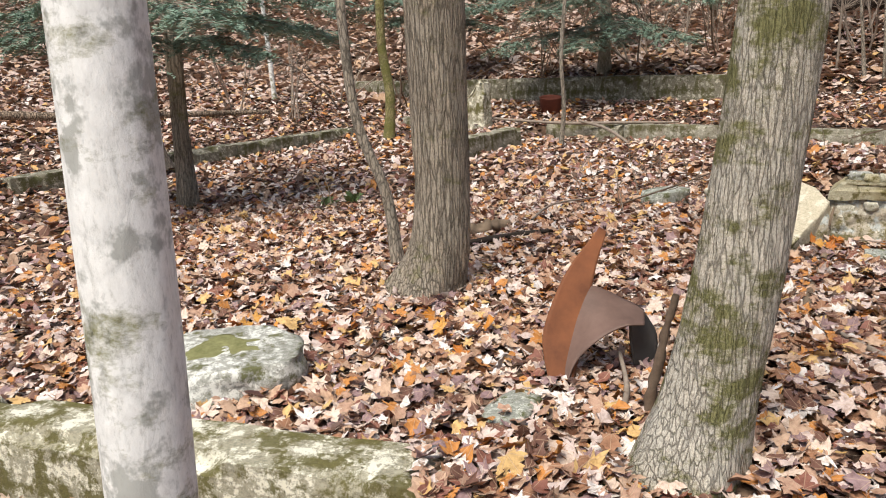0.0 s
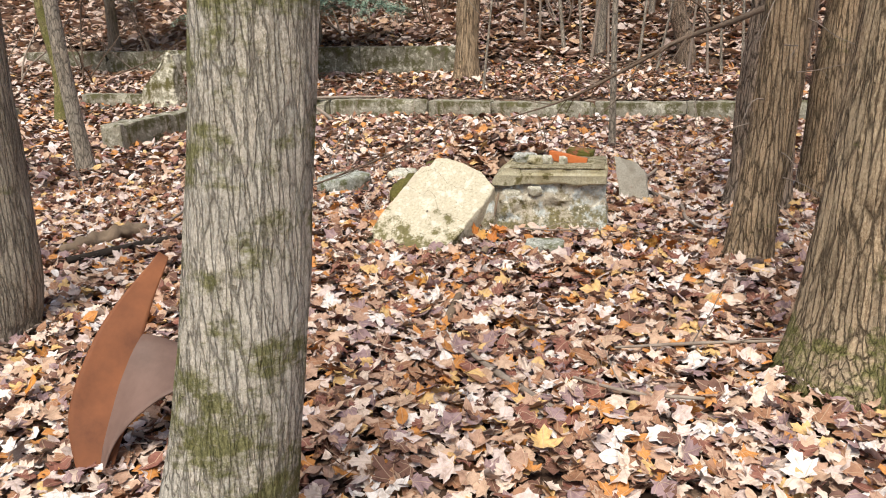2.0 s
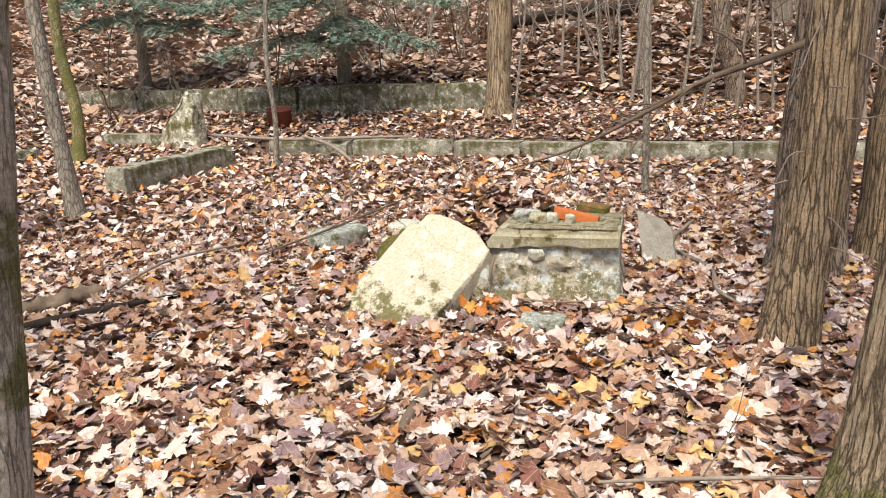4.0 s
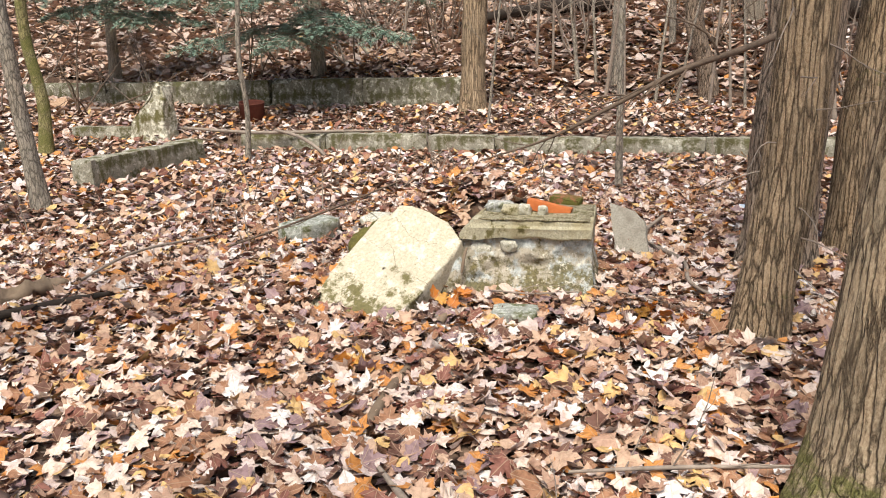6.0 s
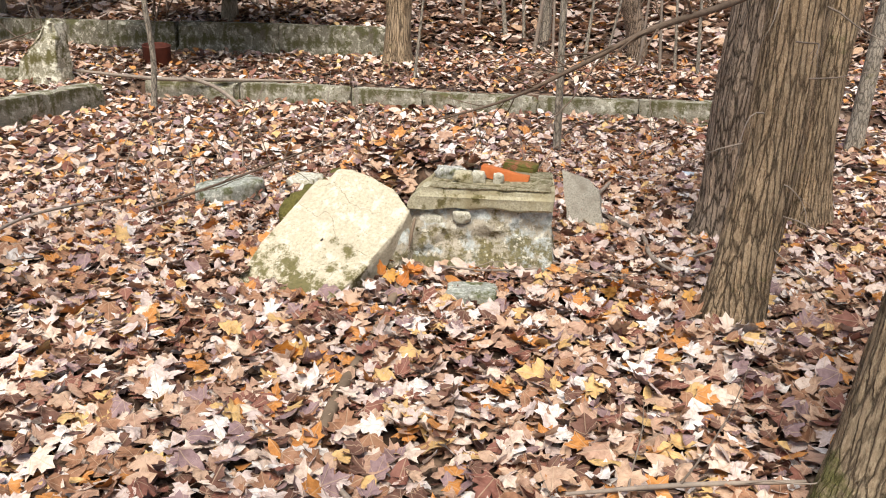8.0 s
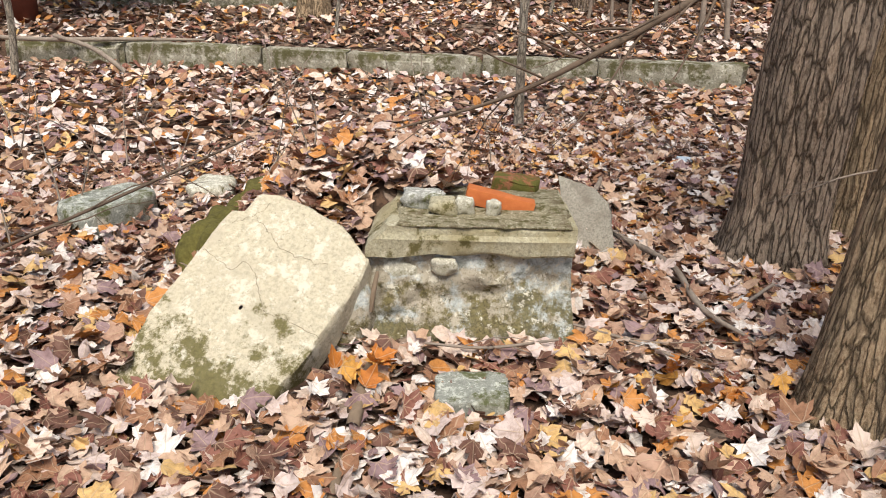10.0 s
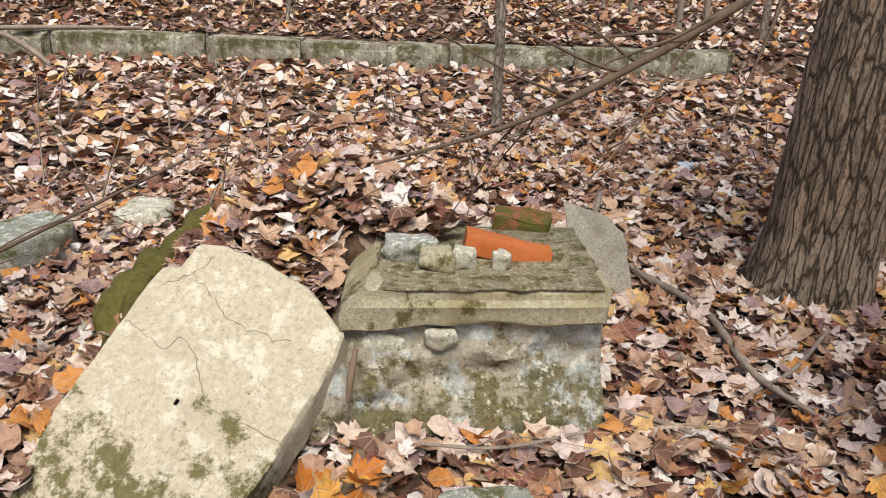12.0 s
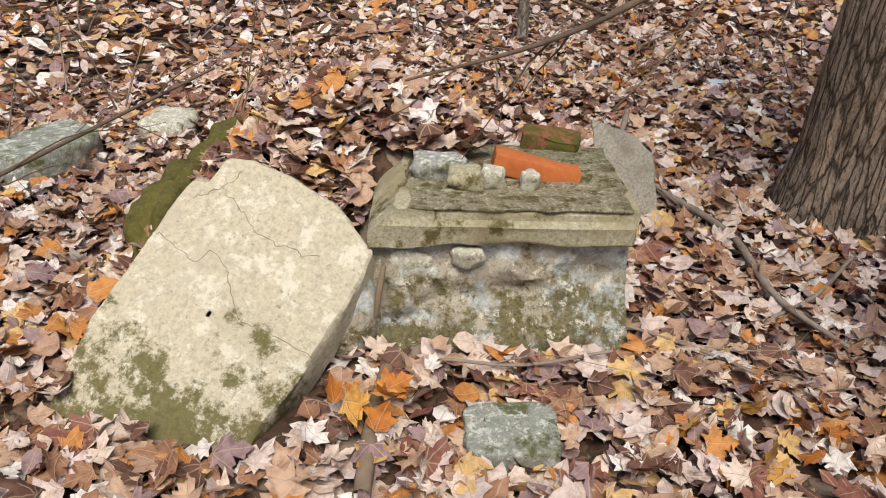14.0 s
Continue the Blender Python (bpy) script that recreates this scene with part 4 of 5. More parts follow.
def spray(base, way, length, rng, out):
    """Flat feathery evergreen twig: fine needles both sides of a drooping stem."""
    way = np.array(way, float)
    way /= np.linalg.norm(way)
    side = np.cross(way, (0, 0, 1))
    side /= np.linalg.norm(side) + 1e-6
    up = np.cross(side, way)
    n = int(length / 0.015)
    for i in range(n):
        k = i / n
        p = np.array(base) + way * length * k + np.array((0, 0, -0.35 * length * k * k))
        for s in (-1, 1):
            ln = 0.06 * (1.1 - 0.7 * k) * rng.uniform(0.7, 1.2)
            d = way * 0.55 + side * s * 0.8 + up * rng.uniform(-0.35, 0.35)
            e = p + d * ln
            w = way * 0.009
            out.append((p - w, p + w, e + w * 0.4, e - w * 0.4))


def hemlock(label, x, y, r, heights, reach, seed, aim, top=6.0):
    """An evergreen with drooping boughs of small needles, thickest towards aim."""
    rng = np.random.RandomState(seed)
    z = gz(x, y) - 0.1
    t = thing("hemlock_tree", (x, y, z), label, "tree", "evergreens")
    sh = pose(-x, -y, -z)
    put("trunk", trunk_mesh(((x, y, z, r * 1.25), (x, y, z + 0.5, r), (x + 0.03, y, z + 2, r * 0.9), (x, y, top, r * 0.3)), M_OAK, 90, 30, 0.008, 8, 0.3, seed), t, m=sh)
    for h, a, ln in heights:
        a = aim + a
        w = np.array((math.cos(a), math.sin(a), -0.02))
        quads, tubes, main = [], [], []
        p = np.array((x, y, h))
        for i in range(9):
            main.append((*p, 0.016 * (1 - 0.1 * i)))
            p = p + w * ln * reach / 8
            w = w + np.array((rng.normal(0, 0.07), rng.normal(0, 0.07), -0.035))
            w /= np.linalg.norm(w)
        tubes.append(tube_arrays(main, 16, 5)[:2])
        for i in range(2, 9):
            for s in (-1, 1):
                for q in range(2):
                    d = np.array((math.cos(a + s * 0.9), math.sin(a + s * 0.9), rng.uniform(-0.3, 0.05)))
                    l2 = reach * ln * 0.34 * rng.uniform(0.6, 1.1) * (1.15 - i * 0.08)
                    b = np.array(main[i][:3]) + rng.normal(0, 0.02, 3)
                    tubes.append(tube_arrays(((*b, 0.005), (*(b + d * l2 * 0.6 - np.array((0, 0, 0.05 * l2))), 0.003), (*(b + d * l2 - np.array((0, 0, 0.3 * l2))), 0.002)), 5, 4)[:2])
                    for j in range(7):
                        bb = b + d * l2 * (j + 0.4) / 7 - np.array((0, 0, 0.3 * l2)) * ((j + 0.4) / 7) ** 2
                        g = a + s * 0.9 + rng.choice((-0.9, 0.9)) + rng.normal(0, 0.2)
                        spray(bb, (math.cos(g), math.sin(g), rng.uniform(-0.35, 0.1)), l2 * rng.uniform(0.25, 0.45), rng, quads)
                    spray(b + d * l2 * 0.5, d, l2 * 0.6, rng, quads)
        v, f = join(tubes)
        bo = put("bough", mesh_of("bough", v, f, M_TWIG), t, m=sh)
        qv = np.array(quads).reshape(-1, 3)
        put("needles", mesh_of("needles", qv, np.arange(len(qv)).reshape(-1, 4), M_NEEDLE, False), bo)


hemlock("young hemlock with sparse drooping green boughs", -1.83, 7.43, 0.085, [(1.45, 0.5, 0.8), (1.5, -0.5, 1.0), (1.65, 1.1, 1.0), (1.6, -1.3, 1.1), (1.75, 0.1, 1.1), (1.85, -0.9, 1.1), (1.9, 0.7, 1.1), (2.1, 2.6, 1.0), (1.7, 1.9, 0.9), (1.7, -2.1, 1.1), (2.0, -1.6, 1.2)], 1.5, 3, -1.2)
hemlock("hemlock above the retaining wall with soft green boughs", 3.75, 13.55, 0.10, [(1.45, -0.1, 1.0), (1.55, 0.6, 1.0), (1.5, -0.8, 1.1), (1.7, 0.2, 1.1), (2.0, -0.4, 1.1), (2.1, 0.9, 1.0), (2.15, -1.1, 1.1), (2.3, 0.0, 1.1), (2.4, -0.6, 1.0), (2.6, 2.8, 1.0)], 1.9, 4, -1.85)
hemlock("hemlock on the hillside with drooping boughs", 0.75, 15.4, 0.09, [(1.75, 0.0, 0.8), (1.8, 0.6, 0.9), (1.9, -0.5, 0.9), (2.1, 0.2, 1.0), (2.2, -0.8, 1.0), (2.3, 0.9, 1.0), (2.6, 3.0, 1.0)], 1.7, 5, -1.3)

# ---------------------------------------------------------------- branches, sticks and logs
def stick(name, points, mat, label, category="stick", seg=8, n=24, twigs=0, seed=0, wob=0.15):
    rng = np.random.RandomState(seed)
    p0 = np.array(points[0][:3], float)
    v, f, p = tube_arrays(points, n, seg)
    c = np.repeat(p[:, None, :3], seg, 1).reshape(-1, 3)
    v = c + (v - c) * (1 + wob * 2 * (fbm(v * 25, 2) - 0.5))[:, None]
    t = put(name, mesh_of(name, v - p0, f, mat), m=Matrix.Translation(p0))
    tagged(t, label, category)
    for i in range(twigs):
        b = p[int(len(p) * (0.25 + 0.7 * i / twigs))]
        d = (p[-1, :3] - p[0, :3]) / np.linalg.norm(p[-1, :3] - p[0, :3]) + rng.normal(0, 0.55, 3) - np.array((0, 0, 0.15))
        tv, tf = join(limb_parts(b[:3] - p0, d, rng.uniform(0.25, 0.55), b[3] * 0.5, rng, 1, 0.02))
        put("twig", mesh_of("twig", tv, tf, mat), t)
    return t


def lay(points, lift=0.02):
    return [(x, y, gz(x, y) + 0.03 + lift + (r if r > 0.015 else 0), r) for x, y, r in points]


stick("branch", ((4.60, 4.62, 1.19, 0.020), (4.30, 4.55, 1.12, 0.017), (3.95, 4.55, 1.03, 0.014), (3.62, 4.62, 0.87, 0.011), (3.35, 4.75, 0.72, 0.007), (3.05, 4.95, 0.60, 0.003)), M_BRANCH, "bare dead branch arching down over the pedestal", "branch", 8, 40, 14, 5)
stick("branch", lay(((4.70, 5.75, 0.012), (4.28, 5.34, 0.014), (4.14, 4.70, 0.012), (3.95, 4.36, 0.010), (3.93, 4.15, 0.006)), 0.05), M_TWIG, "dead lichened branch lying across the leaves", "branch", 8, 40, 6, 6)
stick("stick", lay(((4.42, 4.45, 0.006), (4.05, 4.36, 0.007), (3.85, 4.36, 0.006)), 0.03), M_TWIG, "thin twig on the leaves")
stick("stick", lay(((2.70, 4.52, 0.010), (2.38, 4.04, 0.017), (2.18, 3.72, 0.022), (2.02, 3.45, 0.012)), -0.005), M_WOOD, "rotting brown stick half under leaves")
stick("stick", lay(((2.06, 3.26, 0.008), (2.10, 3.0, 0.014), (2.15, 2.72, 0.009)), 0.02), M_TWIG, "lichened grey stick in the leaves")
stick("stick", lay(((2.86, 4.70, 0.018), (2.74, 4.55, 0.02), (2.62, 4.38, 0.02)), 0.01), M_WOOD, "stub of weathered wood by the pedestal")
stick("stick", lay(((2.55, 2.98, 0.005), (2.85, 2.90, 0.007), (3.15, 2.78, 0.005)), 0.05), M_TWIG, "thin straight twig on the leaves", "stick", 7, 24, 3, 18)
stick("stick", lay(((2.30, 2.85, 0.005), (2.42, 2.66, 0.007), (2.60, 2.52, 0.006)), 0.05), M_TWIG, "pale forked twig on the leaves", "stick", 7, 24, 4, 19)
stick("stick", lay(((3.45, 4.55, 0.004), (3.55, 4.38, 0.005), (3.62, 4.20, 0.004)), 0.05), M_TWIG, "short pale twig on the leaves", "stick", 6, 20, 3, 20)
stick("stick", lay(((2.98, 4.62, 0.004), (3.12, 4.52, 0.005), (3.36, 4.44, 0.004)), 0.06), M_TWIG, "dry stalk lying before the pedestal", "stick", 6, 20, 2, 21)
stick("stick", ((2.925, 4.83, 0.18, 0.006), (2.90, 4.81, 0.12, 0.009), (2.885, 4.80, 0.06, 0.006)), M_WOOD, "splinter of wood wedged beside the slab")
stick("stick", ((1.00, 3.02, 0.02, 0.008), (0.95, 2.75, -0.03, 0.012), (0.86, 2.55, -0.07, 0.014)), M_TWIG, "pale stick propped against the scrap metal")
stick("stick", ((0.985, 2.63, -0.1, 0.022), (1.03, 2.62, 0.15, 0.02), (1.075, 2.60, 0.40, 0.012)), M_BRANCH, "dark stick standing beside the trunk", "stick", 9, 30, 0, 3, 0.7)
stick("stick", ((1.62, 12.05, 0.20, 0.018), (2.6, 11.2, 0.16, 0.022), (3.5, 10.85, 0.16, 0.018), (4.0, 10.62, 0.16, 0.01)), M_TWIG, "long pale stick lying on the wall top")
stick("stick", ((2.75, 11.15, 0.19, 0.02), (3.0, 10.7, 0.12, 0.022), (3.25, 10.1, -0.10, 0.02)), M_TWIG, "broken stick leaning over the wall")
stick("stick", ((1.80, 5.70, 0.10, 0.006), (2.40, 5.98, 0.19, 0.007), (2.95, 6.10, 0.33, 0.005)), M_BRANCH, "thin bare branch over the rubble", "stick", 6, 24, 5, 17)
stick("rotten_log", lay(((0.45, 5.45, 0.028), (0.66, 5.58, 0.05), (0.85, 5.68, 0.046), (1.05, 5.82, 0.018)), -0.03), M_WOOD, "rotting split log in the leaves", "log", 14, 40, 0, 7, 1.0)
stick("stick", lay(((0.52, 5.18, 0.022), (0.9, 5.3, 0.022), (1.35, 5.5, 0.008)), 0.01), M_DARKWOOD, "dark wet stick on the leaves")
stick("stick", lay(((1.05, 5.4, 0.008), (1.3, 5.9, 0.008), (1.75, 6.3, 0.006)), 0.12), M_TWIG, "thin bare twig over the leaves")
stick("fallen_log", lay(((8.6, 13.2, 0.10), (7.9, 13.6, 0.11), (7.2, 14.1, 0.09), (6.3, 14.3, 0.05)), 0.05), M_DARKWOOD, "blackened log fallen on the slope", "log", 12, 30, 3, 8, 0.4)
stick("fallen_log", lay(((12.2, 9.3, 0.16), (11.2, 10.0, 0.17), (10.4, 10.9, 0.15)), 0.1), M_DARKWOOD, "dark fallen log beyond the trees", "log", 12, 24, 2, 9, 0.4)
stick("fallen_log", ((-6.5, 9.4, 0.95, 0.06), (-4.0, 10.4, 0.62, 0.055), (-1.6, 11.4, 0.50, 0.03)), M_DARKBARK, "fallen thin tree resting above the side wall", "log", 10, 30, 5, 10)
for i, (x, y) in enumerate(((5.5, 13.3), (4.6, 13.9), (6.6, 13.2), (3.2, 14.4), (7.6, 12.6), (9.2, 12.3), (8.8, 11.0), (2.2, 15.2), (10.2, 11.2), (6.2, 15.0), (9.6, 9.2), (7.1, 14.8), (3.9, 14.9), (5.2, 15.4), (8.2, 14.2), (6.0, 13.9), (7.0, 13.3), (8.4, 13.1), (9.4, 13.4), (10.4, 12.6), (5.8, 14.4), (4.9, 14.7), (6.9, 15.6), (9.8, 10.4), (11.0, 10.2), (4.2, 13.6), (8.0, 15.2), (10.8, 8.8), (5.1, 13.5), (1.2, 14.6), (0.2, 14.0), (-0.8, 14.2), (-1.6, 13.2), (2.7, 14.0), (-2.6, 13.6), (7.3, 12.1), (8.9, 11.7), (9.9, 11.8), (10.6, 10.6), (9.0, 10.4), (11.4, 9.4))):
    rng = np.random.RandomState(50 + i)
    z = gz(x, y)
    sh = thing("bare_shrub", (x, y, z - 0.05), "leafless tangled shrub on the slope", "shrub", "bare shrubs")
    for k in range(5):
        v, f = join(limb_parts((0.05 * k, 0, 0), (rng.normal(0, 0.4), rng.normal(0, 0.4), 1), rng.uniform(1.2, 2.3), rng.uniform(0.010, 0.018), rng, 2))
        put("stem", mesh_of("stem", v, f, (M_TWIG, M_BRANCH)[i % 3 == 0]), sh)
for i, (x, y, h) in enumerate(((3.35, 7.8, 0.75), (2.55, 7.2, 0.6), (3.9, 8.3, 0.8), (2.1, 7.9, 0.55), (2.75, 6.9, 0.6), (5.5, 6.6, 0.7), (4.4, 6.3, 0.6), (1.75, 7.1, 0.5), (6.2, 7.1, 0.8), (4.9, 8.6, 0.6), (-0.5, 6.9, 0.4), (0.5, 7.3, 0.35), (2.2, 6.6, 0.7), (3.1, 6.5, 0.6), (3.6, 7.1, 0.7), (4.6, 7.4, 0.7), (2.9, 8.4, 0.8), (5.9, 5.7, 0.6), (1.95, 6.2, 0.5))):
    rng = np.random.RandomState(80 + i)
    z = gz(x, y)
    sh = thing("dry_weed", (x, y, z - 0.03), "thin dry weed stems in the leaves", "weed", "dry weeds")
    for k in range(2):
        v, f = join(limb_parts((0.02 * k, 0, 0), (rng.normal(0, 0.35), rng.normal(0, 0.35), 1), h * rng.uniform(0.8, 1.3), 0.006, rng, 1))
        put("stem", mesh_of("stem", v, f, M_TWIG), sh)
rng = np.random.RandomState(5)
for x, y in ((-0.55, 6.9), (-0.3, 7.05)):
    quads = []
    for k in range(5):
        spray((0, 0, 0), (rng.normal(0, 0.6), rng.normal(0, 0.6), 0.9), 0.22, rng, quads)
    qv = np.array(quads).reshape(-1, 3)
    fern = put("evergreen_seedling", mesh_of("evergreen_seedling", qv, np.arange(len(qv)).reshape(-1, 4), M_FERN, False), m=Matrix.Translation((x, y, gz(x, y))))
    tagged(fern, "tiny green seedling among the fallen leaves", "seedling", "seedlings", "stuff")

# ---------------------------------------------------------------- fallen leaves
def leaf_outline(kind):
    """Rim points of a leaf of about unit length, stalk at the origin, pointing along y."""
    if kind == "maple":
        half = ((0.10, 0.01), (0.33, -0.07), (0.27, 0.13), (0.42, 0.20), (0.58, 0.42), (0.38, 0.43), (0.36, 0.54), (0.17, 0.49), (0.25, 0.73), (0.12, 0.78))
    elif kind == "broad":
        half = ((0.14, 0.02), (0.36, 0.14), (0.33, 0.34), (0.46, 0.56), (0.25, 0.60), (0.15, 0.80))
    elif kind == "chip":
        half = ((0.30, 0.28), (0.26, 0.72))
    else:
        half = ((0.20, 0.18), (0.27, 0.45), (0.17, 0.78))
    rim = [(0, 0), *half, (0, 1.0), *[(-x, y) for x, y in reversed(half)]]
    return np.array(rim)


def leaf_arrays(kind, curl, fold, twist, rings=1):
    """Points, triangles and the flat plan of one leaf."""
    rim = leaf_outline(kind)
    c = np.array([(0.0, 0.42)])
    p = np.concatenate([c, rim])
    q = p - c
    z = curl * (q ** 2).sum(1) + fold * np.abs(q[:, 0]) + twist * q[:, 0] * q[:, 1]
    wave = np.sin(np.arange(len(p)) * (1.3 + 1.2 * twist) + 9 * curl) * 0.075
    wave[0] = 0
    v = np.c_[q * (1 + 0.5 * wave[:, None]), z + wave]
    n = len(rim)
    if rings == 1:
        return v, np.array([(0, 1 + i, 1 + (i + 1) % n) for i in range(n)]), p
    inner = v[1:] * np.array((0.52, 0.52, 0.30)) + np.c_[np.zeros((n, 2)), 0.03 * np.cos(np.arange(n) * 2.6 + 5 * twist)]
    p = np.concatenate([p[:1], c + q[1:] * 0.52, p[1:]])
    v = np.concatenate([v[:1], inner, v[1:]])
    f = []
    for i in range(n):
        k = (i + 1) % n
        f += [(0, 1 + i, 1 + k), (1 + i, 1 + n + i, 1 + n + k), (1 + i, 1 + n + k, 1 + k)]
    f = np.array(f)
    return v, f, p


def add_plan(me, plan):
    """Store each corner's place on its flat leaf, for the ribs."""
    layer = me.uv_layers.new(name="leaf_plan")
    layer.data.foreach_set("uv", np.ascontiguousarray(plan, dtype=np.float32).ravel())
    return me


def scatter(name, x, y, size, kinds, seed, mat, tilt=0.36, lift=0.05, base=None, rings=1):
    """One mesh of many leaves lying at the places x, y."""
    rng = np.random.RandomState(seed)
    forms = [leaf_arrays(k, rng.uniform(-0.5, 0.8), rng.uniform(-0.35, 0.45), rng.uniform(-0.6, 0.6), rings) for k in kinds for _ in range(9)]
    which = rng.randint(0, len(forms), len(x))
    zb = height(x, y) if base is None else base
    vs, fs, ps, k0 = [], [], [], 0
    for w, (v, f, plan) in enumerate(forms):
        idx = np.nonzero(which == w)[0]
        m = len(idx)
        if not m:
            continue
        s = size * rng.uniform(0.65, 1.35, m)
        yaw, a, b = rng.uniform(0, 2 * math.pi, m), rng.normal(0, tilt, m), rng.normal(0, tilt, m)
        p = v[None] * s[:, None, None] * np.stack([rng.uniform(0.85, 1.15, m), rng.uniform(0.8, 1.1, m), rng.uniform(0.3, 1.3, m)], 1)[:, None]
        px, py, pz = p[..., 0], p[..., 1], p[..., 2]
        ca, sa, cb, sb = np.cos(a)[:, None], np.sin(a)[:, None], np.cos(b)[:, None], np.sin(b)[:, None]
        py, pz = py * ca - pz * sa, py * sa + pz * ca
        px, pz = px * cb + pz * sb, -px * sb + pz * cb
        cy, sy = np.cos(yaw)[:, None], np.sin(yaw)[:, None]
        px, py = px * cy - py * sy, px * sy + py * cy
        low = pz.min(1, keepdims=True)
        z = zb[idx][:, None] + 0.002 + rng.uniform(0, lift, m)[:, None] + pz - np.minimum(low, 0) * 0.7
        vs.append(np.stack([px + x[idx][:, None], py + y[idx][:, None], z], -1).reshape(-1, 3))
        n = v.shape[0]
        fs.append((f[None] + (np.arange(m) * n)[:, None, None]).reshape(-1, 3) + k0)
        ps.append(np.tile(plan[f].reshape(-1, 2), (m, 1)))
        k0 += m * n
    return add_plan(mesh_of(name, np.concatenate(vs), np.concatenate(fs), mat, True), np.concatenate(ps))


def clear(x, y):
    """False where walls, trunks and stones stand."""
    u, v = to_uv(x, y)
    ok = ~((v > 10.7) & (v < 11.0) & (u > -4.9) & (u < 2.1))
    ok &= ~((v > 12.46) & (v < 12.78) & (u > -9.95) & (u < -2.3))
    near = y + 0.4006 * x - 2.138
    ok &= ~((near > -0.02) & (near < 0.30) & (x < 0.45) & (x > -3.3))
    a, b = x - 2.885, y - 4.845
    p, q = 0.853 * a - 0.523 * b, 0.523 * a + 0.853 * b
    ok &= ~((p > -0.02) & (p < 0.68) & (q > -0.05) & (q < 0.38))
    s, t = 0.645 * (x - 2.14) - 0.764 * (y - 5.07), 0.75 * (x - 2.14) + 0.62 * (y - 5.07)
    ok &= ~((s > 0.03) & (s < 0.62) & (t > -0.03) & (t < 0.34))
    for cx, cy, r in ((-0.2, 0.68, 0.05), (0.27, 4.32, 0.2), (0.99, 2.24, 0.19), (3.87, 3.8, 0.15), (4.74, 4.72, 0.26), (5.3, 4.72, 0.14), (3.3, 2.6, 0.24), (-0.66, 3.22, 0.25)):
        ok &= (x - cx) ** 2 + (y - cy) ** 2 > r * r
    return ok


def region(n, u0, u1, v0, v1, seed):
    rng = np.random.RandomState(seed)
    x, y = from_uv(rng.uniform(u0, u1, n), rng.uniform(v0, v1, n))
    ok = clear(x, y)
    return x[ok], y[ok]


rng = np.random.RandomState(3)
x, y = rng.uniform(-2.2, 6.4, 62000), rng.uniform(0.6, 7.4, 62000)
ok = clear(x, y)
x, y = x[ok], y[ok]
core = (x > 1.3) & (x < 4.7) & (y > 2.5) & (y < 6.0)
lf = put("leaf_litter", scatter("near_leaf_litter", x[core], y[core], 0.074, ("maple", "maple", "broad", "oval"), 11, M_LEAF, 0.33, 0.055, None, 2))
tagged(lf, "thick litter of curled brown and orange leaves round the pedestal", "leaves", kind="stuff")
lf = put("leaf_litter", scatter("leaf_litter", x[~core], y[~core], 0.068, ("maple", "maple", "broad", "oval"), 1, M_LEAF, 0.33))
tagged(lf, "thick litter of fallen brown, tan and orange leaves", "leaves", kind="stuff")
xs = np.random.RandomState(8).uniform(0.12, 0.75, 260)
ys = 2.138 - 0.4006 * xs + np.random.RandomState(9).uniform(-0.05, 0.33, 260)
lf = put("leaf_litter", scatter("wall_leaf_litter", xs, ys, 0.076, ("maple", "broad"), 6, M_LEAF, 0.35, 0.04, np.full(260, 0.0)))
tagged(lf, "fallen leaves drifted over the end of the wall", "leaves", kind="stuff")
rng = np.random.RandomState(4)
x, y = rng.uniform(-8, 13, 110000), rng.uniform(-2, 16.0, 110000)
ok = clear(x, y) & ~((x > -2.2) & (x < 6.4) & (y > 0.6) & (y < 7.4))
x, y = x[ok], y[ok]
lf = put("leaf_litter", scatter("far_leaf_litter", x, y, 0.098, ("oval",), 2, M_LEAF))
tagged(lf, "fallen leaves covering the terraces of the ruin", "leaves", kind="stuff")
x, y = region(100000, -22, 14, 13.2, 30, 9)
x2, y2 = region(20000, -30, -10, 0, 14, 10)
x3, y3 = region(7000, -14, -6.5, 11.5, 15.5, 13)
x4, y4 = region(15000, -12, 14, -14, 0, 14)
x, y = np.r_[x, x2, x3, x4], np.r_[y, y2, y3, y4]
lf = put("leaf_litter", scatter("hill_leaf_litter", x, y, 0.19, ("chip",), 3, M_LEAF_HILL, 0.25, 0.05))
tagged(lf, "fallen leaves covering the wooded hillside", "leaves", kind="stuff")

rng = np.random.RandomState(31)
x, y = rng.normal(3.1, 0.32, 900), rng.normal(5.42, 0.20, 900)
ok = clear(x, y)
x, y = x[ok], y[ok]
lf = put("leaf_litter", scatter("heap_leaf_litter", x, y, 0.078, ("maple", "broad"), 15, M_LEAF, 0.35, 0.07, None, 2))
tagged(lf, "fallen leaves heaped behind the pedestal", "leaves", kind="stuff")

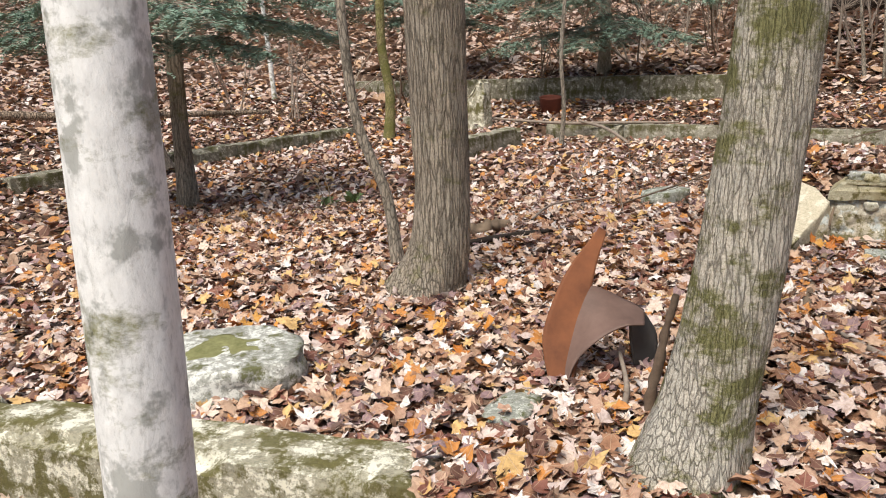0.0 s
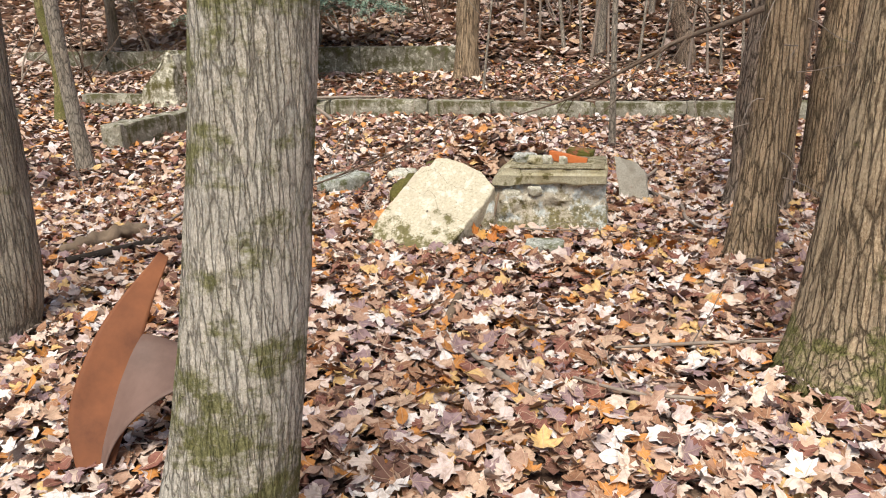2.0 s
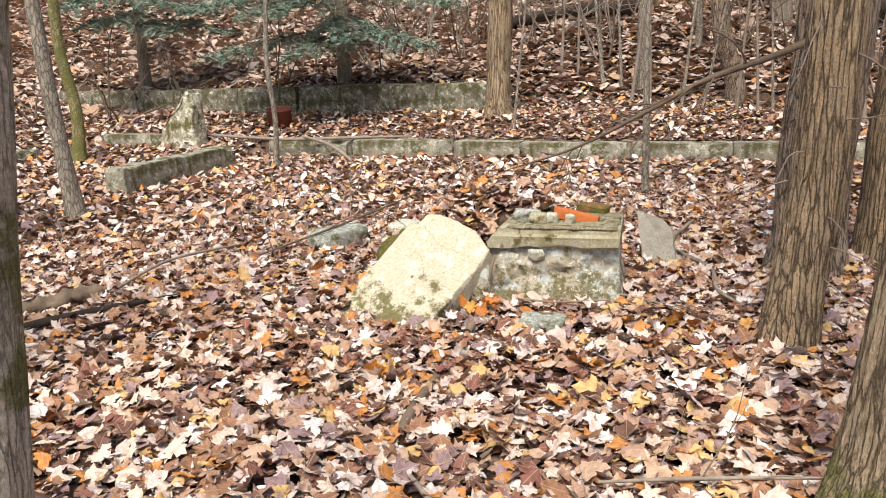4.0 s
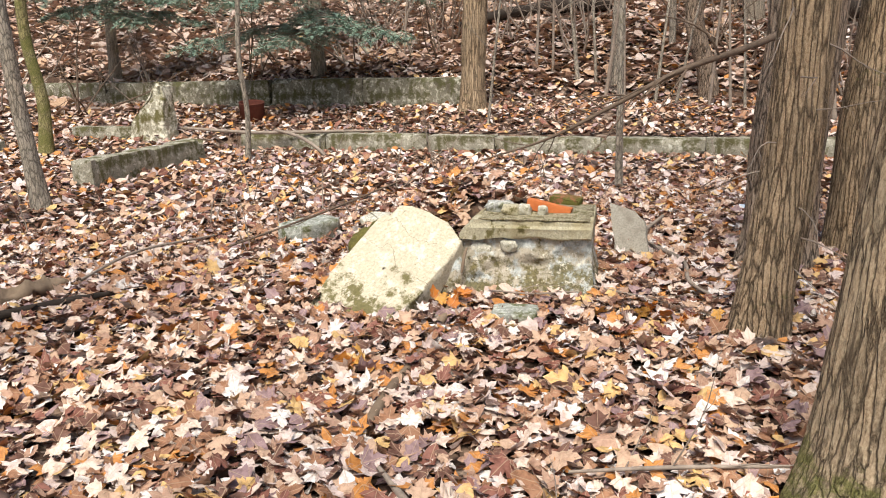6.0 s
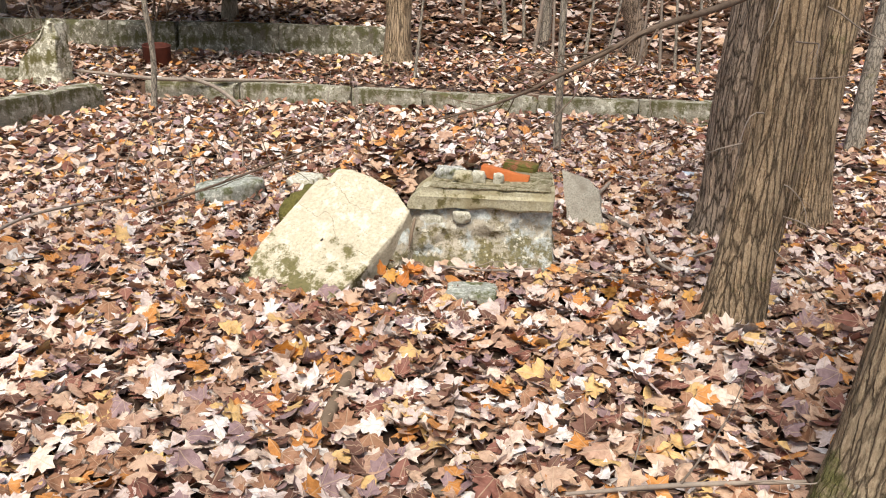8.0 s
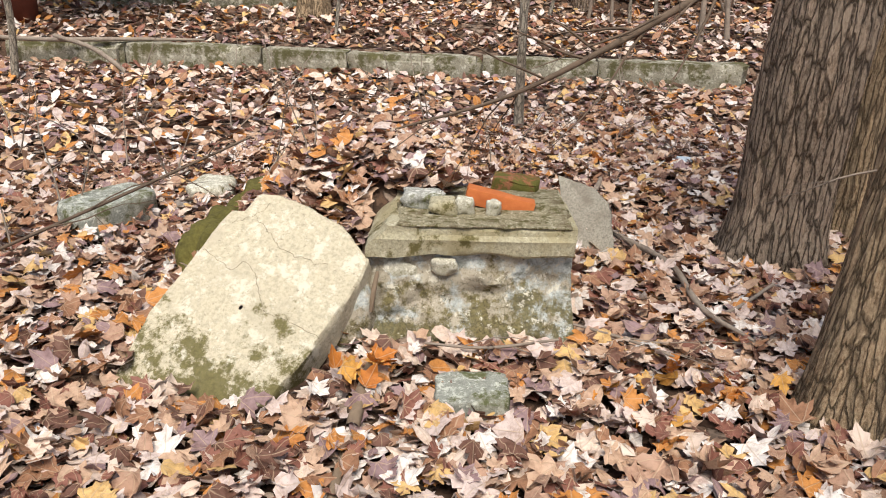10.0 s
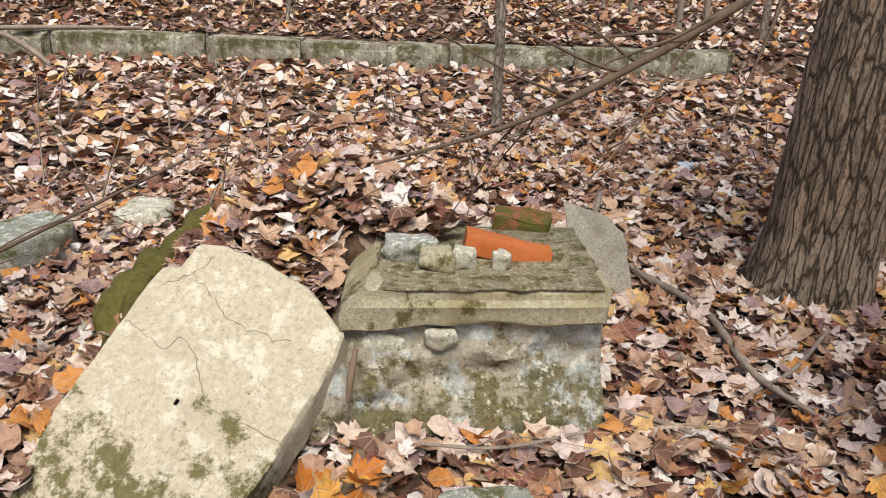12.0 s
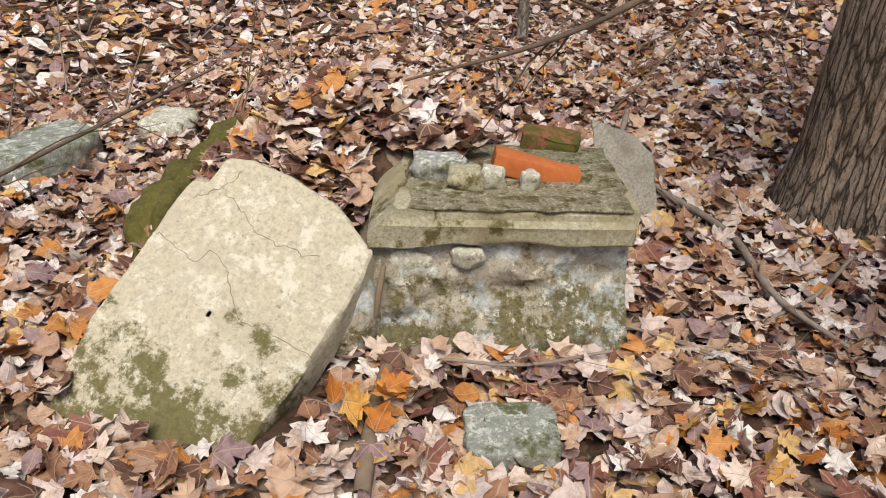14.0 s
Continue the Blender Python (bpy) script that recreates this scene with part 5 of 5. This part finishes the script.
# leaves that can be picked out singly round the pedestal
rng = np.random.RandomState(12)
forms = []
for i in range(8):
    v, f, plan = leaf_arrays("maple", rng.uniform(-0.5, 0.8), rng.uniform(-0.3, 0.4), rng.uniform(-0.6, 0.6), 2)
    forms.append(add_plan(mesh_of("leaf", v * 0.088, f, M_LEAF_ONE), plan[f].reshape(-1, 2)))
made = 0
while made < 280:
    x, y = rng.uniform(2.0, 4.5), rng.uniform(3.5, 5.9)
    if not clear(np.array([x]), np.array([y]))[0]:
        continue
    k = rng.uniform(0.75, 1.3)
    ob = put("leaf", forms[made % 8], ground, m=pose(x, y, gz(x, y) + 0.055 + 0.02 * rng.rand(), rng.normal(0, 16), rng.normal(0, 16), rng.uniform(0, 360)) @ Matrix.Diagonal((k, k, k, 1)))
    made += 1


def leaf_clump(x, y, z, n, size, wide, label, seed, mat=None):
    rng = np.random.RandomState(seed)
    xs, ys = rng.normal(0, wide, n), rng.normal(0, wide, n)
    ob = put("leaf_clump", scatter("leaf_clump", xs, ys, size, ("broad", "maple"), seed, mat or M_ORANGE, 0.6, 0.05, np.zeros(n)), m=pose(x, y, z))
    return tagged(ob, label, "leaves", kind="stuff")


leaf_clump(2.76, 4.59, -0.03, 9, 0.072, 0.035, "curled bright orange leaves in a clump", 1)
for i, (x, y) in enumerate(((3.55, 4.12), (3.42, 4.02), (-0.62, 3.75), (-0.2, 3.72), (0.38, 3.45), (1.9, 8.5), (2.15, 4.1), (3.65, 3.95))):
    leaf_clump(x, y, gz(x, y) + 0.02, 6, 0.075, 0.10, "small drift of bright orange leaves", 20 + i)
xs, ys = np.random.RandomState(41).uniform(0.06, 0.34, 46), np.random.RandomState(42).uniform(0.33, 0.50, 46)
lf = put("leaf_litter", scatter("cap_leaf_litter", 2.885 + 0.853 * xs + 0.523 * ys, 4.845 - 0.523 * xs + 0.853 * ys, 0.082, ("maple", "broad"), 43, M_LEAF, 0.3, 0.05, np.full(46, 0.33), 2))
tagged(lf, "pale leaves drifted onto the back of the cap", "leaves", kind="stuff")
